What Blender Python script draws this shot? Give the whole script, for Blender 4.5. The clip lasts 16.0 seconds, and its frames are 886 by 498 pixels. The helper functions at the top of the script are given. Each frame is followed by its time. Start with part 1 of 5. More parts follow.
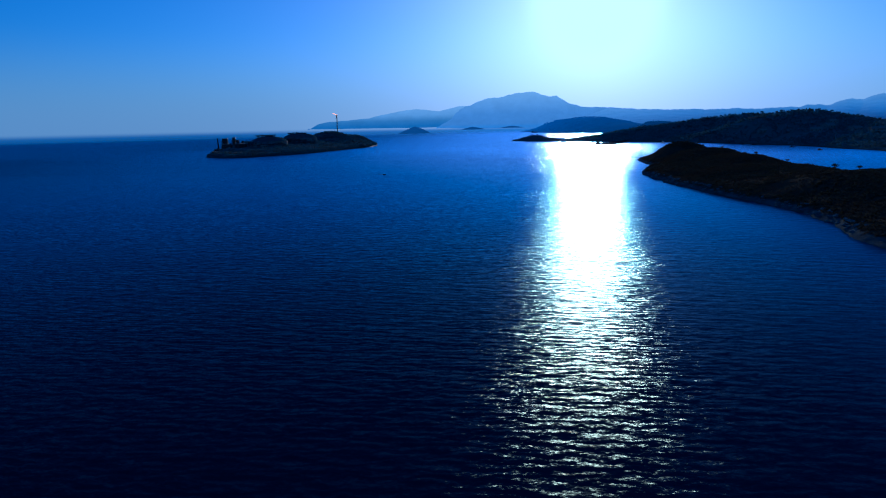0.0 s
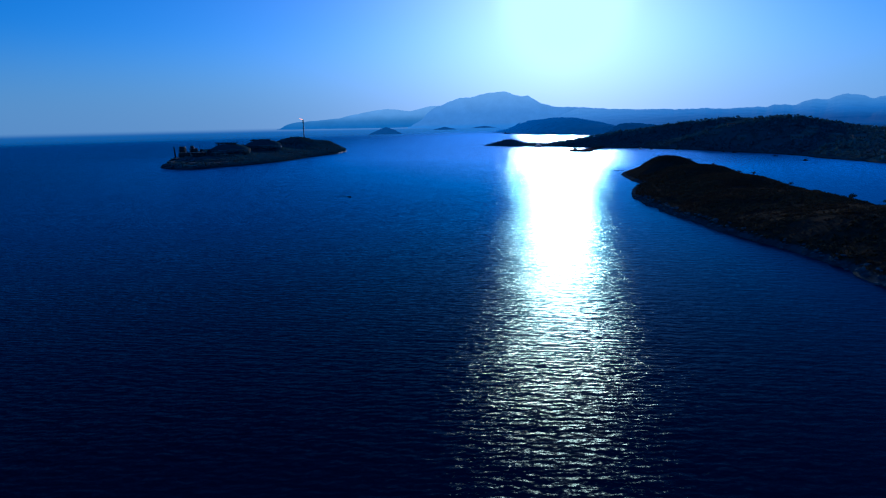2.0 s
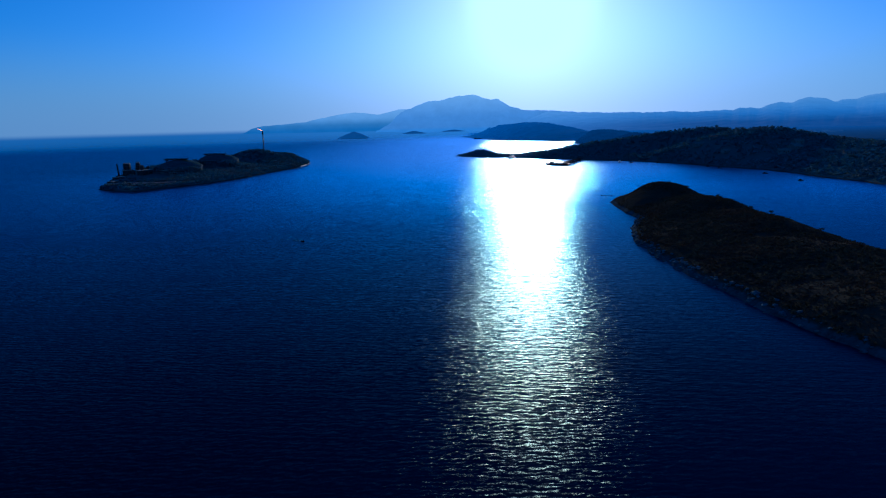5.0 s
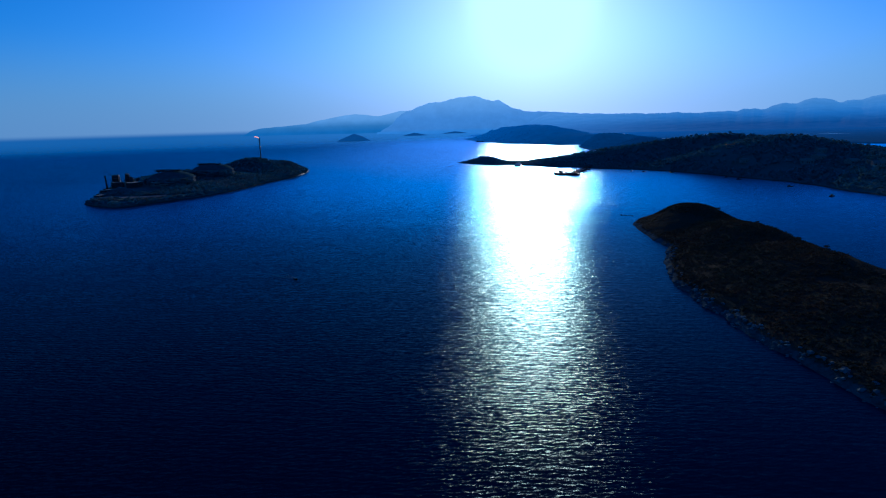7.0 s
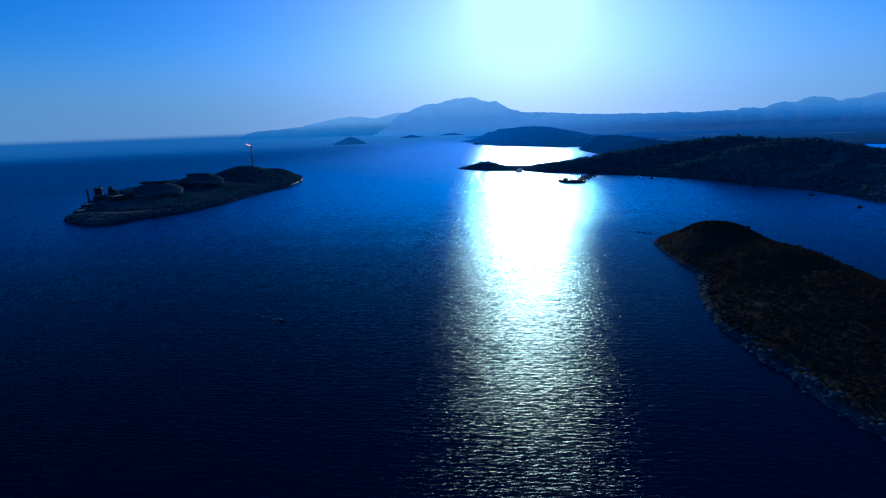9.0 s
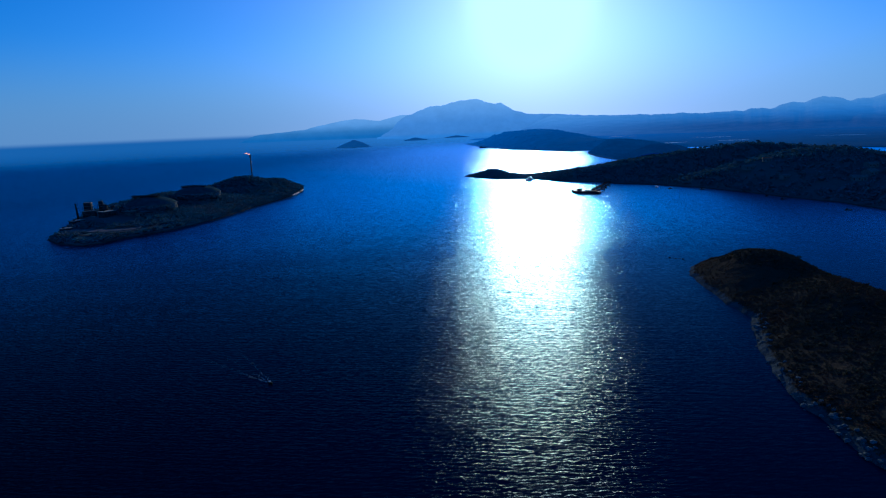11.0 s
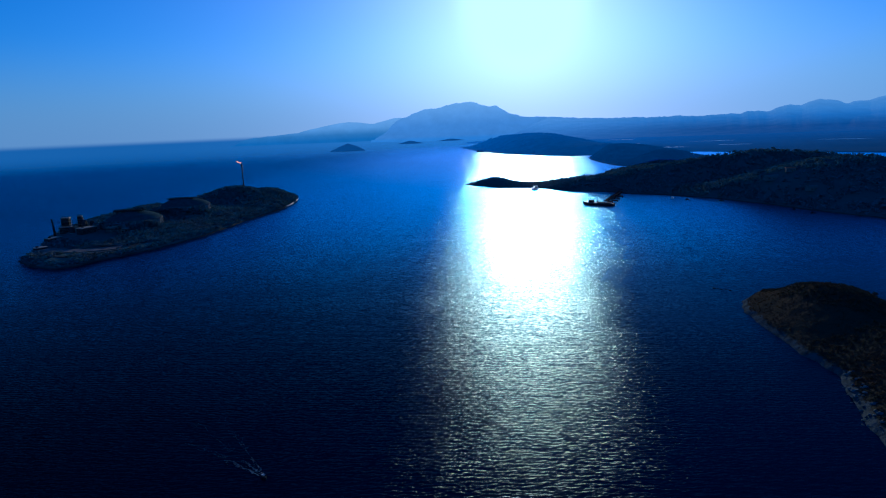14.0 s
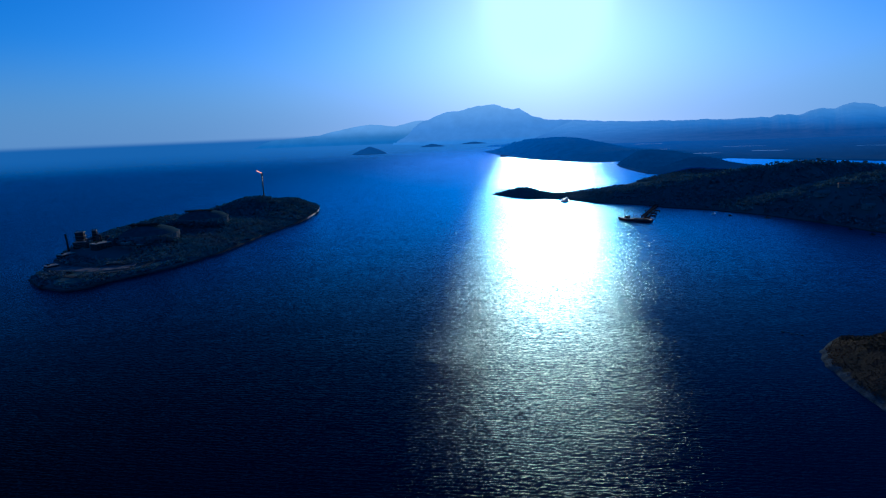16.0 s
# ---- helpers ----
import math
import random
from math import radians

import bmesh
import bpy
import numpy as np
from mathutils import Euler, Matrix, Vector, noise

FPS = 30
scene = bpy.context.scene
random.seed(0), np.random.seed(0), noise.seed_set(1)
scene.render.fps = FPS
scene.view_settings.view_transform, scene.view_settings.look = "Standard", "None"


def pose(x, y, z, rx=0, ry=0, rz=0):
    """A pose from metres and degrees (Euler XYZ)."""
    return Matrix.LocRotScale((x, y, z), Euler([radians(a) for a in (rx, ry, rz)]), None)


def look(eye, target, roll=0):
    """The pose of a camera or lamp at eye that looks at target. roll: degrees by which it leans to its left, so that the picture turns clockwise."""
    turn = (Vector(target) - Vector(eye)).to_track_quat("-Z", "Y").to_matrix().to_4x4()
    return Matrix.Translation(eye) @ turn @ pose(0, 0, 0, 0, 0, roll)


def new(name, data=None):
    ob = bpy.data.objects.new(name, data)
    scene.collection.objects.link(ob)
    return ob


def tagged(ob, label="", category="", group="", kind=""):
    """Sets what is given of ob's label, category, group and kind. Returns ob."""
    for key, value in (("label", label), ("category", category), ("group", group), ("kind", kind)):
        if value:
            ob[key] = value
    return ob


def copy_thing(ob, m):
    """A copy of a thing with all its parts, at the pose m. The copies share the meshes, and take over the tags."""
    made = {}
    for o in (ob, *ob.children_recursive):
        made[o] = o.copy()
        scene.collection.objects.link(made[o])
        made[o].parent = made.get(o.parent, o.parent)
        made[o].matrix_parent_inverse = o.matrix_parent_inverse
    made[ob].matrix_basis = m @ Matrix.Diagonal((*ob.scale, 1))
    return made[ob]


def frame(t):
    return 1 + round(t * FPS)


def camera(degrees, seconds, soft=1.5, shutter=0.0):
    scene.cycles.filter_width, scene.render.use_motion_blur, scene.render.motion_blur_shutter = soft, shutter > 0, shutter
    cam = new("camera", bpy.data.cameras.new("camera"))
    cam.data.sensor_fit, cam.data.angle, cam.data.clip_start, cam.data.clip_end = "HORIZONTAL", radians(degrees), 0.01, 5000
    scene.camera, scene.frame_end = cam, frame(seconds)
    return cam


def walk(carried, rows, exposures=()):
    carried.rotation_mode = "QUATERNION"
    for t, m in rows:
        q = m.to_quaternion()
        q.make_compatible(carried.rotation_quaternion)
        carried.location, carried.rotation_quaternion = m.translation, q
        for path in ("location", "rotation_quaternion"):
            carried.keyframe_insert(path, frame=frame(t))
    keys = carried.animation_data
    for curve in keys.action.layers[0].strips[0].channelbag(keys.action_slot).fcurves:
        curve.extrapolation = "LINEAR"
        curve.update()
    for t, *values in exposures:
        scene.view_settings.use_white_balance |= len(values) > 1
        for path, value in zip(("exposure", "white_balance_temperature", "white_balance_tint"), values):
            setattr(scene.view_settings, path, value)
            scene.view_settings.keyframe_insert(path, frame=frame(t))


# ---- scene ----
EXPOSURE, KELVIN = 0.0, 3300

# camera: a drone that flies over a bay towards the low sun, and climbs
cam = camera(70.91, 16.0, soft=1.15)
PATH = [
    (0, (0.00, 0.00, 33.00), (-142.8, 970.9, -159.4), -1.28),
    (0.5, (-1.25, 10.85, 35.95), (-138.3, 982.2, -158.2), -1.08),
    (1, (-2.51, 21.72, 38.84), (-131.2, 994.0, -156.3), -1.16),
    (1.5, (-3.79, 32.50, 41.75), (-119.6, 1006.6, -152.5), -1.25),
    (2, (-5.12, 43.19, 44.92), (-104.7, 1018.8, -150.8), -1.37),
    (2.5, (-6.28, 53.71, 47.92), (-75.3, 1031.9, -147.9), -1.50),
    (3, (-7.25, 64.06, 50.59), (-54.6, 1043.6, -145.1), -1.54),
    (3.5, (-8.08, 74.38, 52.93), (-40.3, 1054.6, -142.1), -1.56),
    (4, (-8.66, 84.67, 55.10), (-59.1, 1064.2, -139.8), -1.63),
    (6.5, (-15.63, 137.78, 70.13), (-68.6, 1117.2, -124.5), -1.49),
    (7, (-17.39, 147.50, 72.03), (-70.9, 1126.9, -122.5), -1.64),
    (7.5, (-18.79, 157.23, 73.66), (-68.3, 1136.8, -121.4), -1.74),
    (8, (-19.95, 166.99, 75.52), (-64.4, 1146.8, -119.2), -1.87),
    (8.5, (-21.23, 176.76, 77.55), (-72.3, 1156.3, -117.3), -2.00),
    (9, (-22.80, 186.80, 79.78), (-72.2, 1166.6, -114.0), -2.15),
    (11.5, (-30.57, 238.49, 90.90), (-87.5, 1218.4, -100.4), -2.46),
    (12, (-32.82, 246.17, 91.72), (-85.5, 1226.5, -98.5), -2.37),
    (12.5, (-35.27, 253.51, 92.38), (-69.4, 1234.6, -97.9), -2.43),
    (13, (-38.05, 260.76, 93.34), (-75.8, 1241.7, -97.5), -2.55),
    (13.5, (-40.94, 268.84, 94.94), (-82.1, 1249.7, -95.3), -2.45),
    (14, (-43.77, 277.70, 97.01), (-89.1, 1258.5, -92.5), -2.48),
    (14.5, (-46.37, 286.95, 99.61), (-91.5, 1267.9, -89.1), -2.52),
    (15, (-48.92, 296.21, 102.71), (-99.1, 1277.2, -84.6), -2.49),
    (15.5, (-51.04, 305.41, 105.69), (-109.0, 1286.2, -80.5), -2.43),
    (16, (-52.62, 314.70, 108.19), (-130.0, 1294.2, -78.1), -2.31),
]
walk(cam, [(t, look(eye, target, roll)) for t, eye, target, roll in PATH], exposures=((0.0, EXPOSURE, KELVIN, 10), (16.0, EXPOSURE, KELVIN, 10)))

# ---- world and sun ----
SUN_AZ, SUN_EL = 5.2, 10.4
SUN_DIR = Vector((math.sin(radians(SUN_AZ)) * math.cos(radians(SUN_EL)), math.cos(radians(SUN_AZ)) * math.cos(radians(SUN_EL)), math.sin(radians(SUN_EL))))


def link(tree, a, b):
    tree.links.new(a, b)


def make_world():
    world = bpy.data.worlds.new("evening_sky")
    world.use_nodes = True
    nt = world.node_tree
    nt.nodes.clear()
    n = nt.nodes.new
    out, bg = n("ShaderNodeOutputWorld"), n("ShaderNodeBackground")
    sky = n("ShaderNodeTexSky")
    sky.sky_type = "NISHITA"
    sky.sun_disc = False
    sky.sun_elevation, sky.sun_rotation = radians(SUN_EL), radians(SUN_AZ)
    sky.altitude, sky.air_density, sky.dust_density, sky.ozone_density = 0, 1.0, 0.35, 3.3
    coord = n("ShaderNodeTexCoord")
    # aureole round the sun: by the angle from it
    dot = n("ShaderNodeVectorMath")
    dot.operation = "DOT_PRODUCT"
    link(nt, coord.outputs["Generated"], dot.inputs[0])
    dot.inputs[1].default_value = SUN_DIR
    acos = n("ShaderNodeMath")
    acos.operation, acos.use_clamp = "ARCCOSINE", False
    link(nt, dot.outputs["Value"], acos.inputs[0])
    core = n("ShaderNodeMapRange")
    core.interpolation_type = "SMOOTHERSTEP"
    core.inputs["From Min"].default_value, core.inputs["From Max"].default_value = radians(3.3), radians(7.0)
    core.inputs["To Min"].default_value, core.inputs["To Max"].default_value = 1.0, 0.0
    link(nt, acos.outputs[0], core.inputs["Value"])
    halo = n("ShaderNodeMath")
    halo.operation = "MULTIPLY"
    link(nt, acos.outputs[0], halo.inputs[0])
    halo.inputs[1].default_value = -1 / radians(8.5)
    hexp = n("ShaderNodeMath")
    hexp.operation = "EXPONENT"
    link(nt, halo.outputs[0], hexp.inputs[0])
    scaled = n("ShaderNodeVectorMath")
    scaled.operation = "SCALE"
    link(nt, sky.outputs[0], scaled.inputs[0])
    scaled.inputs["Scale"].default_value = SKY_STRENGTH
    halo_c = n("ShaderNodeMix")
    halo_c.data_type, halo_c.blend_type = "RGBA", "ADD"
    link(nt, hexp.outputs[0], halo_c.inputs["Factor"])
    # grey-blue haze low over the horizon
    up, haze, haze_c = n("ShaderNodeSeparateXYZ"), n("ShaderNodeMapRange"), n("ShaderNodeMix")
    link(nt, coord.outputs["Generated"], up.inputs[0])
    haze.interpolation_type = "SMOOTHSTEP"
    haze.inputs["From Min"].default_value, haze.inputs["From Max"].default_value = 0.0, 0.15
    haze.inputs["To Min"].default_value, haze.inputs["To Max"].default_value = 0.85, 0.0
    link(nt, up.outputs["Z"], haze.inputs["Value"])
    haze_c.data_type = "RGBA"
    link(nt, haze.outputs[0], haze_c.inputs["Factor"])
    link(nt, scaled.outputs[0], haze_c.inputs["A"])
    side, haze_side = n("ShaderNodeMapRange"), n("ShaderNodeMix")
    side.interpolation_type = "SMOOTHSTEP"
    side.inputs["From Min"].default_value, side.inputs["From Max"].default_value = 0.08, -0.52
    link(nt, up.outputs["X"], side.inputs["Value"])
    haze_side.data_type = "RGBA"
    link(nt, side.outputs[0], haze_side.inputs["Factor"])
    haze_side.inputs["A"].default_value, haze_side.inputs["B"].default_value = HAZE, HAZE_SIDE
    link(nt, haze_side.outputs["Result"], haze_c.inputs["B"])
    link(nt, haze_c.outputs["Result"], halo_c.inputs["A"])
    halo_c.inputs["B"].default_value = HALO
    core_c = n("ShaderNodeMix")
    core_c.data_type = "RGBA"
    link(nt, core.outputs[0], core_c.inputs["Factor"])
    link(nt, halo_c.outputs["Result"], core_c.inputs["A"])
    core_c.inputs["B"].default_value = CORE
    # the far sea that lies under the horizon
    sep = n("ShaderNodeSeparateXYZ")
    link(nt, coord.outputs["Generated"], sep.inputs[0])
    low = n("ShaderNodeMapRange")
    low.interpolation_type = "SMOOTHSTEP"
    low.inputs["From Min"].default_value, low.inputs["From Max"].default_value = -0.006, 0.0022
    low.inputs["To Min"].default_value, low.inputs["To Max"].default_value = 1.0, 0.0
    link(nt, sep.outputs["Z"], low.inputs["Value"])
    sea_c = n("ShaderNodeMix")
    sea_c.data_type = "RGBA"
    link(nt, low.outputs[0], sea_c.inputs["Factor"])
    link(nt, core_c.outputs["Result"], sea_c.inputs["A"])
    sea_side = n("ShaderNodeMix")
    sea_side.data_type = "RGBA"
    link(nt, side.outputs[0], sea_side.inputs["Factor"])
    sea_side.inputs["A"].default_value, sea_side.inputs["B"].default_value = FAR_SEA, FAR_SEA_SIDE
    link(nt, sea_side.outputs["Result"], sea_c.inputs["B"])
    link(nt, sea_c.outputs["Result"], bg.inputs["Color"])
    link(nt, bg.outputs[0], out.inputs["Surface"])
    scene.world = world


SKY_STRENGTH = 0.05
HALO = (1.0, 0.56, 0.4, 1)
CORE = (1.25, 1.0, 0.95, 1)
FAR_SEA = (0.125, 0.185, 0.23, 1)
FAR_SEA_SIDE = (0.07, 0.112, 0.15, 1)
HAZE = (0.275, 0.3, 0.255, 1)
HAZE_SIDE = (0.235, 0.25, 0.212, 1)
make_world()
sun = new("sun", bpy.data.lights.new("sun", "SUN"))
sun.data.energy, sun.data.angle, sun.data.color = 4.6, radians(0.53), (0.96, 0.5, 0.125)
sun.matrix_world = look(SUN_DIR * 500, (0, 0, 0))


# ---- materials ----
def material(name):
    mat = bpy.data.materials.new(name)
    mat.use_nodes = True
    nt = mat.node_tree
    return mat, nt, nt.nodes["Principled BSDF"]


def ramp(nt, fac, stops):
    r = nt.nodes.new("ShaderNodeValToRGB")
    els = r.color_ramp.elements
    while len(els) < len(stops):
        els.new(0.5)
    for el, (p, c) in zip(els, stops):
        el.position, el.color = p, (*c, 1) if len(c) == 3 else c
    link(nt, fac, r.inputs[0])
    return r.outputs[0]


def noise_tex(nt, scale, detail=4, rough=0.55, stretch=None):
    n = nt.nodes.new
    geo = n("ShaderNodeNewGeometry")
    tex = n("ShaderNodeTexNoise")
    tex.inputs["Scale"].default_value, tex.inputs["Detail"].default_value, tex.inputs["Roughness"].default_value = scale, detail, rough
    if stretch:
        mp = n("ShaderNodeMapping")
        mp.inputs["Rotation"].default_value = (0, 0, radians(stretch[3]) if len(stretch) > 3 else 0)
        mp.inputs["Scale"].default_value = stretch[:3]
        link(nt, geo.outputs["Position"], mp.inputs[0])
        link(nt, mp.outputs[0], tex.inputs["Vector"])
    else:
        link(nt, geo.outputs["Position"], tex.inputs["Vector"])
    return tex.outputs["Fac"]


def bump(nt, height, strength, distance, normal=None):
    b = nt.nodes.new("ShaderNodeBump")
    b.inputs["Strength"].default_value, b.inputs["Distance"].default_value = strength, distance
    link(nt, height, b.inputs["Height"])
    if normal:
        link(nt, normal, b.inputs["Normal"])
    return b.outputs[0]


def simple(name, stops, scale=0.3, rough=0.8, metal=0.0, relief=0.0, spec=0.15):
    mat, nt, p = material(name)
    f = noise_tex(nt, scale)
    link(nt, ramp(nt, f, stops), p.inputs["Base Color"])
    p.inputs["Roughness"].default_value, p.inputs["Metallic"].default_value = rough, metal
    p.inputs["Specular IOR Level"].default_value = spec
    if relief:
        link(nt, bump(nt, noise_tex(nt, scale * 6), 0.6, relief), p.inputs["Normal"])
    return mat


CENTRE = (-26.0, 157.0)


def water_material():
    """Dark blue water: a dim body colour under a gloss whose strength follows Fresnel and place, with wind waves too
    short for the mesh.
    """
    mat = bpy.data.materials.new("sea_water")
    mat.use_nodes = True
    nt = mat.node_tree
    nt.nodes.clear()
    n = nt.nodes.new
    out, mix, body, gloss = n("ShaderNodeOutputMaterial"), n("ShaderNodeMixShader"), n("ShaderNodeBsdfDiffuse"), n("ShaderNodeBsdfAnisotropic")
    tint = noise_tex(nt, 0.004, 3, 0.5, (1, 2.2, 1, 12))
    # the body colour is darkened to the west, in place of lens vignetting
    spot, vignette_x, shade = n("ShaderNodeNewGeometry"), n("ShaderNodeMapRange"), n("ShaderNodeVectorMath")
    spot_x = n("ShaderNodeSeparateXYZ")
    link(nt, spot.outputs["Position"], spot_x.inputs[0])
    vignette_x.interpolation_type = "SMOOTHSTEP"
    vignette_x.inputs["From Min"].default_value, vignette_x.inputs["From Max"].default_value = -260, 20
    vignette_x.inputs["To Min"].default_value, vignette_x.inputs["To Max"].default_value = 0.2, 1.35
    link(nt, spot_x.outputs["X"], vignette_x.inputs["Value"])
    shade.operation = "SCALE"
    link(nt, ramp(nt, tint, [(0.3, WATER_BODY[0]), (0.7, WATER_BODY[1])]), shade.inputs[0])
    link(nt, vignette_x.outputs[0], shade.inputs["Scale"])
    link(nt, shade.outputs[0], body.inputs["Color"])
    gloss.distribution = "BECKMANN"
    # the gloss colour turns bluer at a grazing look, tinting glitter and mirrored sky
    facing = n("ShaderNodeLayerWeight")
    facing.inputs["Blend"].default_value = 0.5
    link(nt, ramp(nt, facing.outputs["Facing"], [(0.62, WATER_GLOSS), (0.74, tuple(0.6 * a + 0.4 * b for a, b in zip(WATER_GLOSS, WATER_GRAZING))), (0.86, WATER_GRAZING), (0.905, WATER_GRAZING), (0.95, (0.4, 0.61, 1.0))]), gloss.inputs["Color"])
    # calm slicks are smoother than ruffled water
    slick = noise_tex(nt, 0.011, 4, 0.6, (0.35, 1.7, 1, -6))
    calm = n("ShaderNodeMapRange")
    calm.inputs["From Min"].default_value, calm.inputs["From Max"].default_value = 0.36, 0.62
    calm.inputs["To Min"].default_value, calm.inputs["To Max"].default_value = 0.76, 1.2
    link(nt, slick, calm.inputs["Value"])
    gloss.inputs["Roughness"].default_value = WATER_ROUGH
    geo = n("ShaderNodeNewGeometry")
    # far out the sheet counts as level
    gone, reach, flat, level = n("ShaderNodeVectorMath"), n("ShaderNodeVectorMath"), n("ShaderNodeMapRange"), n("ShaderNodeMix")
    gone.operation, reach.operation = "SUBTRACT", "LENGTH"
    gone.inputs[1].default_value = (*CENTRE, 0)
    link(nt, geo.outputs["Position"], gone.inputs[0])
    link(nt, gone.outputs[0], reach.inputs[0])
    flat.inputs["From Min"].default_value, flat.inputs["From Max"].default_value = 900, 1600
    link(nt, reach.outputs["Value"], flat.inputs["Value"])
    level.data_type = "VECTOR"
    link(nt, flat.outputs[0], level.inputs["Factor"])
    link(nt, geo.outputs["Normal"], level.inputs[4])
    level.inputs[5].default_value = (0, 0, 1)
    upright = level.outputs[1]
    link(nt, upright, facing.inputs["Normal"])
    # smooth water in the lee of the near islet
    at, lee_x, lee_y, lee_xy, ruffle = n("ShaderNodeSeparateXYZ"), n("ShaderNodeMapRange"), n("ShaderNodeMapRange"), n("ShaderNodeMath"), n("ShaderNodeMath")
    link(nt, geo.outputs["Position"], at.inputs[0])
    for node, axis, near, far, least in ((lee_x, "X", -2, 52, 0.48), (lee_y, "Y", 620, 780, 1.0)):
        node.interpolation_type = "SMOOTHSTEP"
        node.inputs["From Min"].default_value, node.inputs["From Max"].default_value = near, far
        node.inputs["To Min"].default_value, node.inputs["To Max"].default_value = (1.0, least) if axis == "X" else (0.42, least)
        link(nt, at.outputs[axis], node.inputs["Value"])
    lee_xy.operation, ruffle.operation = "MAXIMUM", "MULTIPLY"
    link(nt, lee_x.outputs[0], lee_xy.inputs[0])
    link(nt, lee_y.outputs[0], lee_xy.inputs[1])
    link(nt, lee_xy.outputs[0], ruffle.inputs[0])
    wind, blown = n("ShaderNodeMapRange"), n("ShaderNodeMath")
    wind.interpolation_type = "SMOOTHSTEP"
    wind.inputs["From Min"].default_value, wind.inputs["From Max"].default_value = 340, 760
    wind.inputs["To Min"].default_value, wind.inputs["To Max"].default_value = 0.71, 1.95
    link(nt, at.outputs["Y"], wind.inputs["Value"])
    blown.operation = "MULTIPLY"
    link(nt, calm.outputs[0], blown.inputs[0])
    link(nt, wind.outputs[0], blown.inputs[1])
    far_off, calmer = n("ShaderNodeMapRange"), n("ShaderNodeMath")
    far_off.inputs["From Min"].default_value, far_off.inputs["From Max"].default_value = 1300, 3600
    far_off.inputs["To Min"].default_value, far_off.inputs["To Max"].default_value = 1.0, 0.45
    link(nt, at.outputs["Y"], far_off.inputs["Value"])
    calmer.operation = "MULTIPLY"
    link(nt, blown.outputs[0], calmer.inputs[0])
    link(nt, far_off.outputs[0], calmer.inputs[1])
    lagoon, still = n("ShaderNodeMapRange"), n("ShaderNodeMath")
    lagoon.inputs["From Min"].default_value, lagoon.inputs["From Max"].default_value = 420, 600
    lagoon.inputs["To Min"].default_value, lagoon.inputs["To Max"].default_value = 1.0, 0.25
    link(nt, at.outputs["X"], lagoon.inputs["Value"])
    still.operation = "MULTIPLY"
    link(nt, calmer.outputs[0], still.inputs[0])
    link(nt, lagoon.outputs[0], still.inputs[1])
    link(nt, still.outputs[0], ruffle.inputs[1])
    # short wind waves as a tilt of the surface
    total = None
    for scale, detail, tilt, stretch in WIND_WAVES:
        mp, tex = n("ShaderNodeMapping"), n("ShaderNodeTexNoise")
        mp.inputs["Scale"].default_value, mp.inputs["Rotation"].default_value = stretch[:3], (0, 0, radians(stretch[3]))
        tex.inputs["Scale"].default_value, tex.inputs["Detail"].default_value, tex.inputs["Roughness"].default_value = scale, detail, 0.5
        link(nt, geo.outputs["Position"], mp.inputs[0])
        link(nt, mp.outputs[0], tex.inputs["Vector"])
        centred, sized, add = n("ShaderNodeVectorMath"), n("ShaderNodeVectorMath"), n("ShaderNodeVectorMath")
        centred.operation, sized.operation, add.operation = "SUBTRACT", "MULTIPLY", "ADD"
        centred.inputs[1].default_value = (0.5, 0.5, 0.5)
        link(nt, tex.outputs["Color"], centred.inputs[0])
        link(nt, centred.outputs[0], sized.inputs[0])
        sized.inputs[1].default_value = (tilt * 1.55, tilt * 1.02, 0)
        by = n("ShaderNodeVectorMath")
        by.operation = "SCALE"
        link(nt, sized.outputs[0], by.inputs[0])
        link(nt, ruffle.outputs[0], by.inputs["Scale"])
        if total:
            link(nt, total, add.inputs[0])
        link(nt, by.outputs[0], add.inputs[1])
        total = add.outputs[0]
    # trains of longer crests that the wind drives down the bay
    for length, turn, tilt in WAVE_TRAINS:
        mp, tex, mid, dirn = n("ShaderNodeMapping"), n("ShaderNodeTexWave"), n("ShaderNodeMath"), n("ShaderNodeVectorMath")
        mp.inputs["Rotation"].default_value, mp.inputs["Scale"].default_value = (0, 0, radians(turn)), (0.7, 1, 1)
        tex.wave_type, tex.bands_direction, tex.wave_profile = "BANDS", "Y", "SIN"
        tex.inputs["Scale"].default_value, tex.inputs["Distortion"].default_value = 0.314 / length, 5.5
        tex.inputs["Detail"].default_value, tex.inputs["Detail Scale"].default_value = 1.0, 2.2
        link(nt, geo.outputs["Position"], mp.inputs[0])
        link(nt, mp.outputs[0], tex.inputs["Vector"])
        mid.operation, dirn.operation = "SUBTRACT", "SCALE"
        link(nt, tex.outputs["Fac"], mid.inputs[0])
        mid.inputs[1].default_value = 0.5
        dirn.inputs[0].default_value = (2 * tilt * math.sin(radians(turn)), 2 * tilt * math.cos(radians(turn)), 0)
        link(nt, mid.outputs[0], dirn.inputs["Scale"])
        grown, add = n("ShaderNodeVectorMath"), n("ShaderNodeVectorMath")
        grown.operation, add.operation = "SCALE", "ADD"
        link(nt, dirn.outputs[0], grown.inputs[0])
        link(nt, ruffle.outputs[0], grown.inputs["Scale"])
        link(nt, total, add.inputs[0])
        link(nt, grown.outputs[0], add.inputs[1])
        total = add.outputs[0]
    # waves break before they grow too steep
    split, joined, steep = n("ShaderNodeSeparateXYZ"), n("ShaderNodeCombineXYZ"), n("ShaderNodeVectorMath")
    link(nt, total, split.inputs[0])
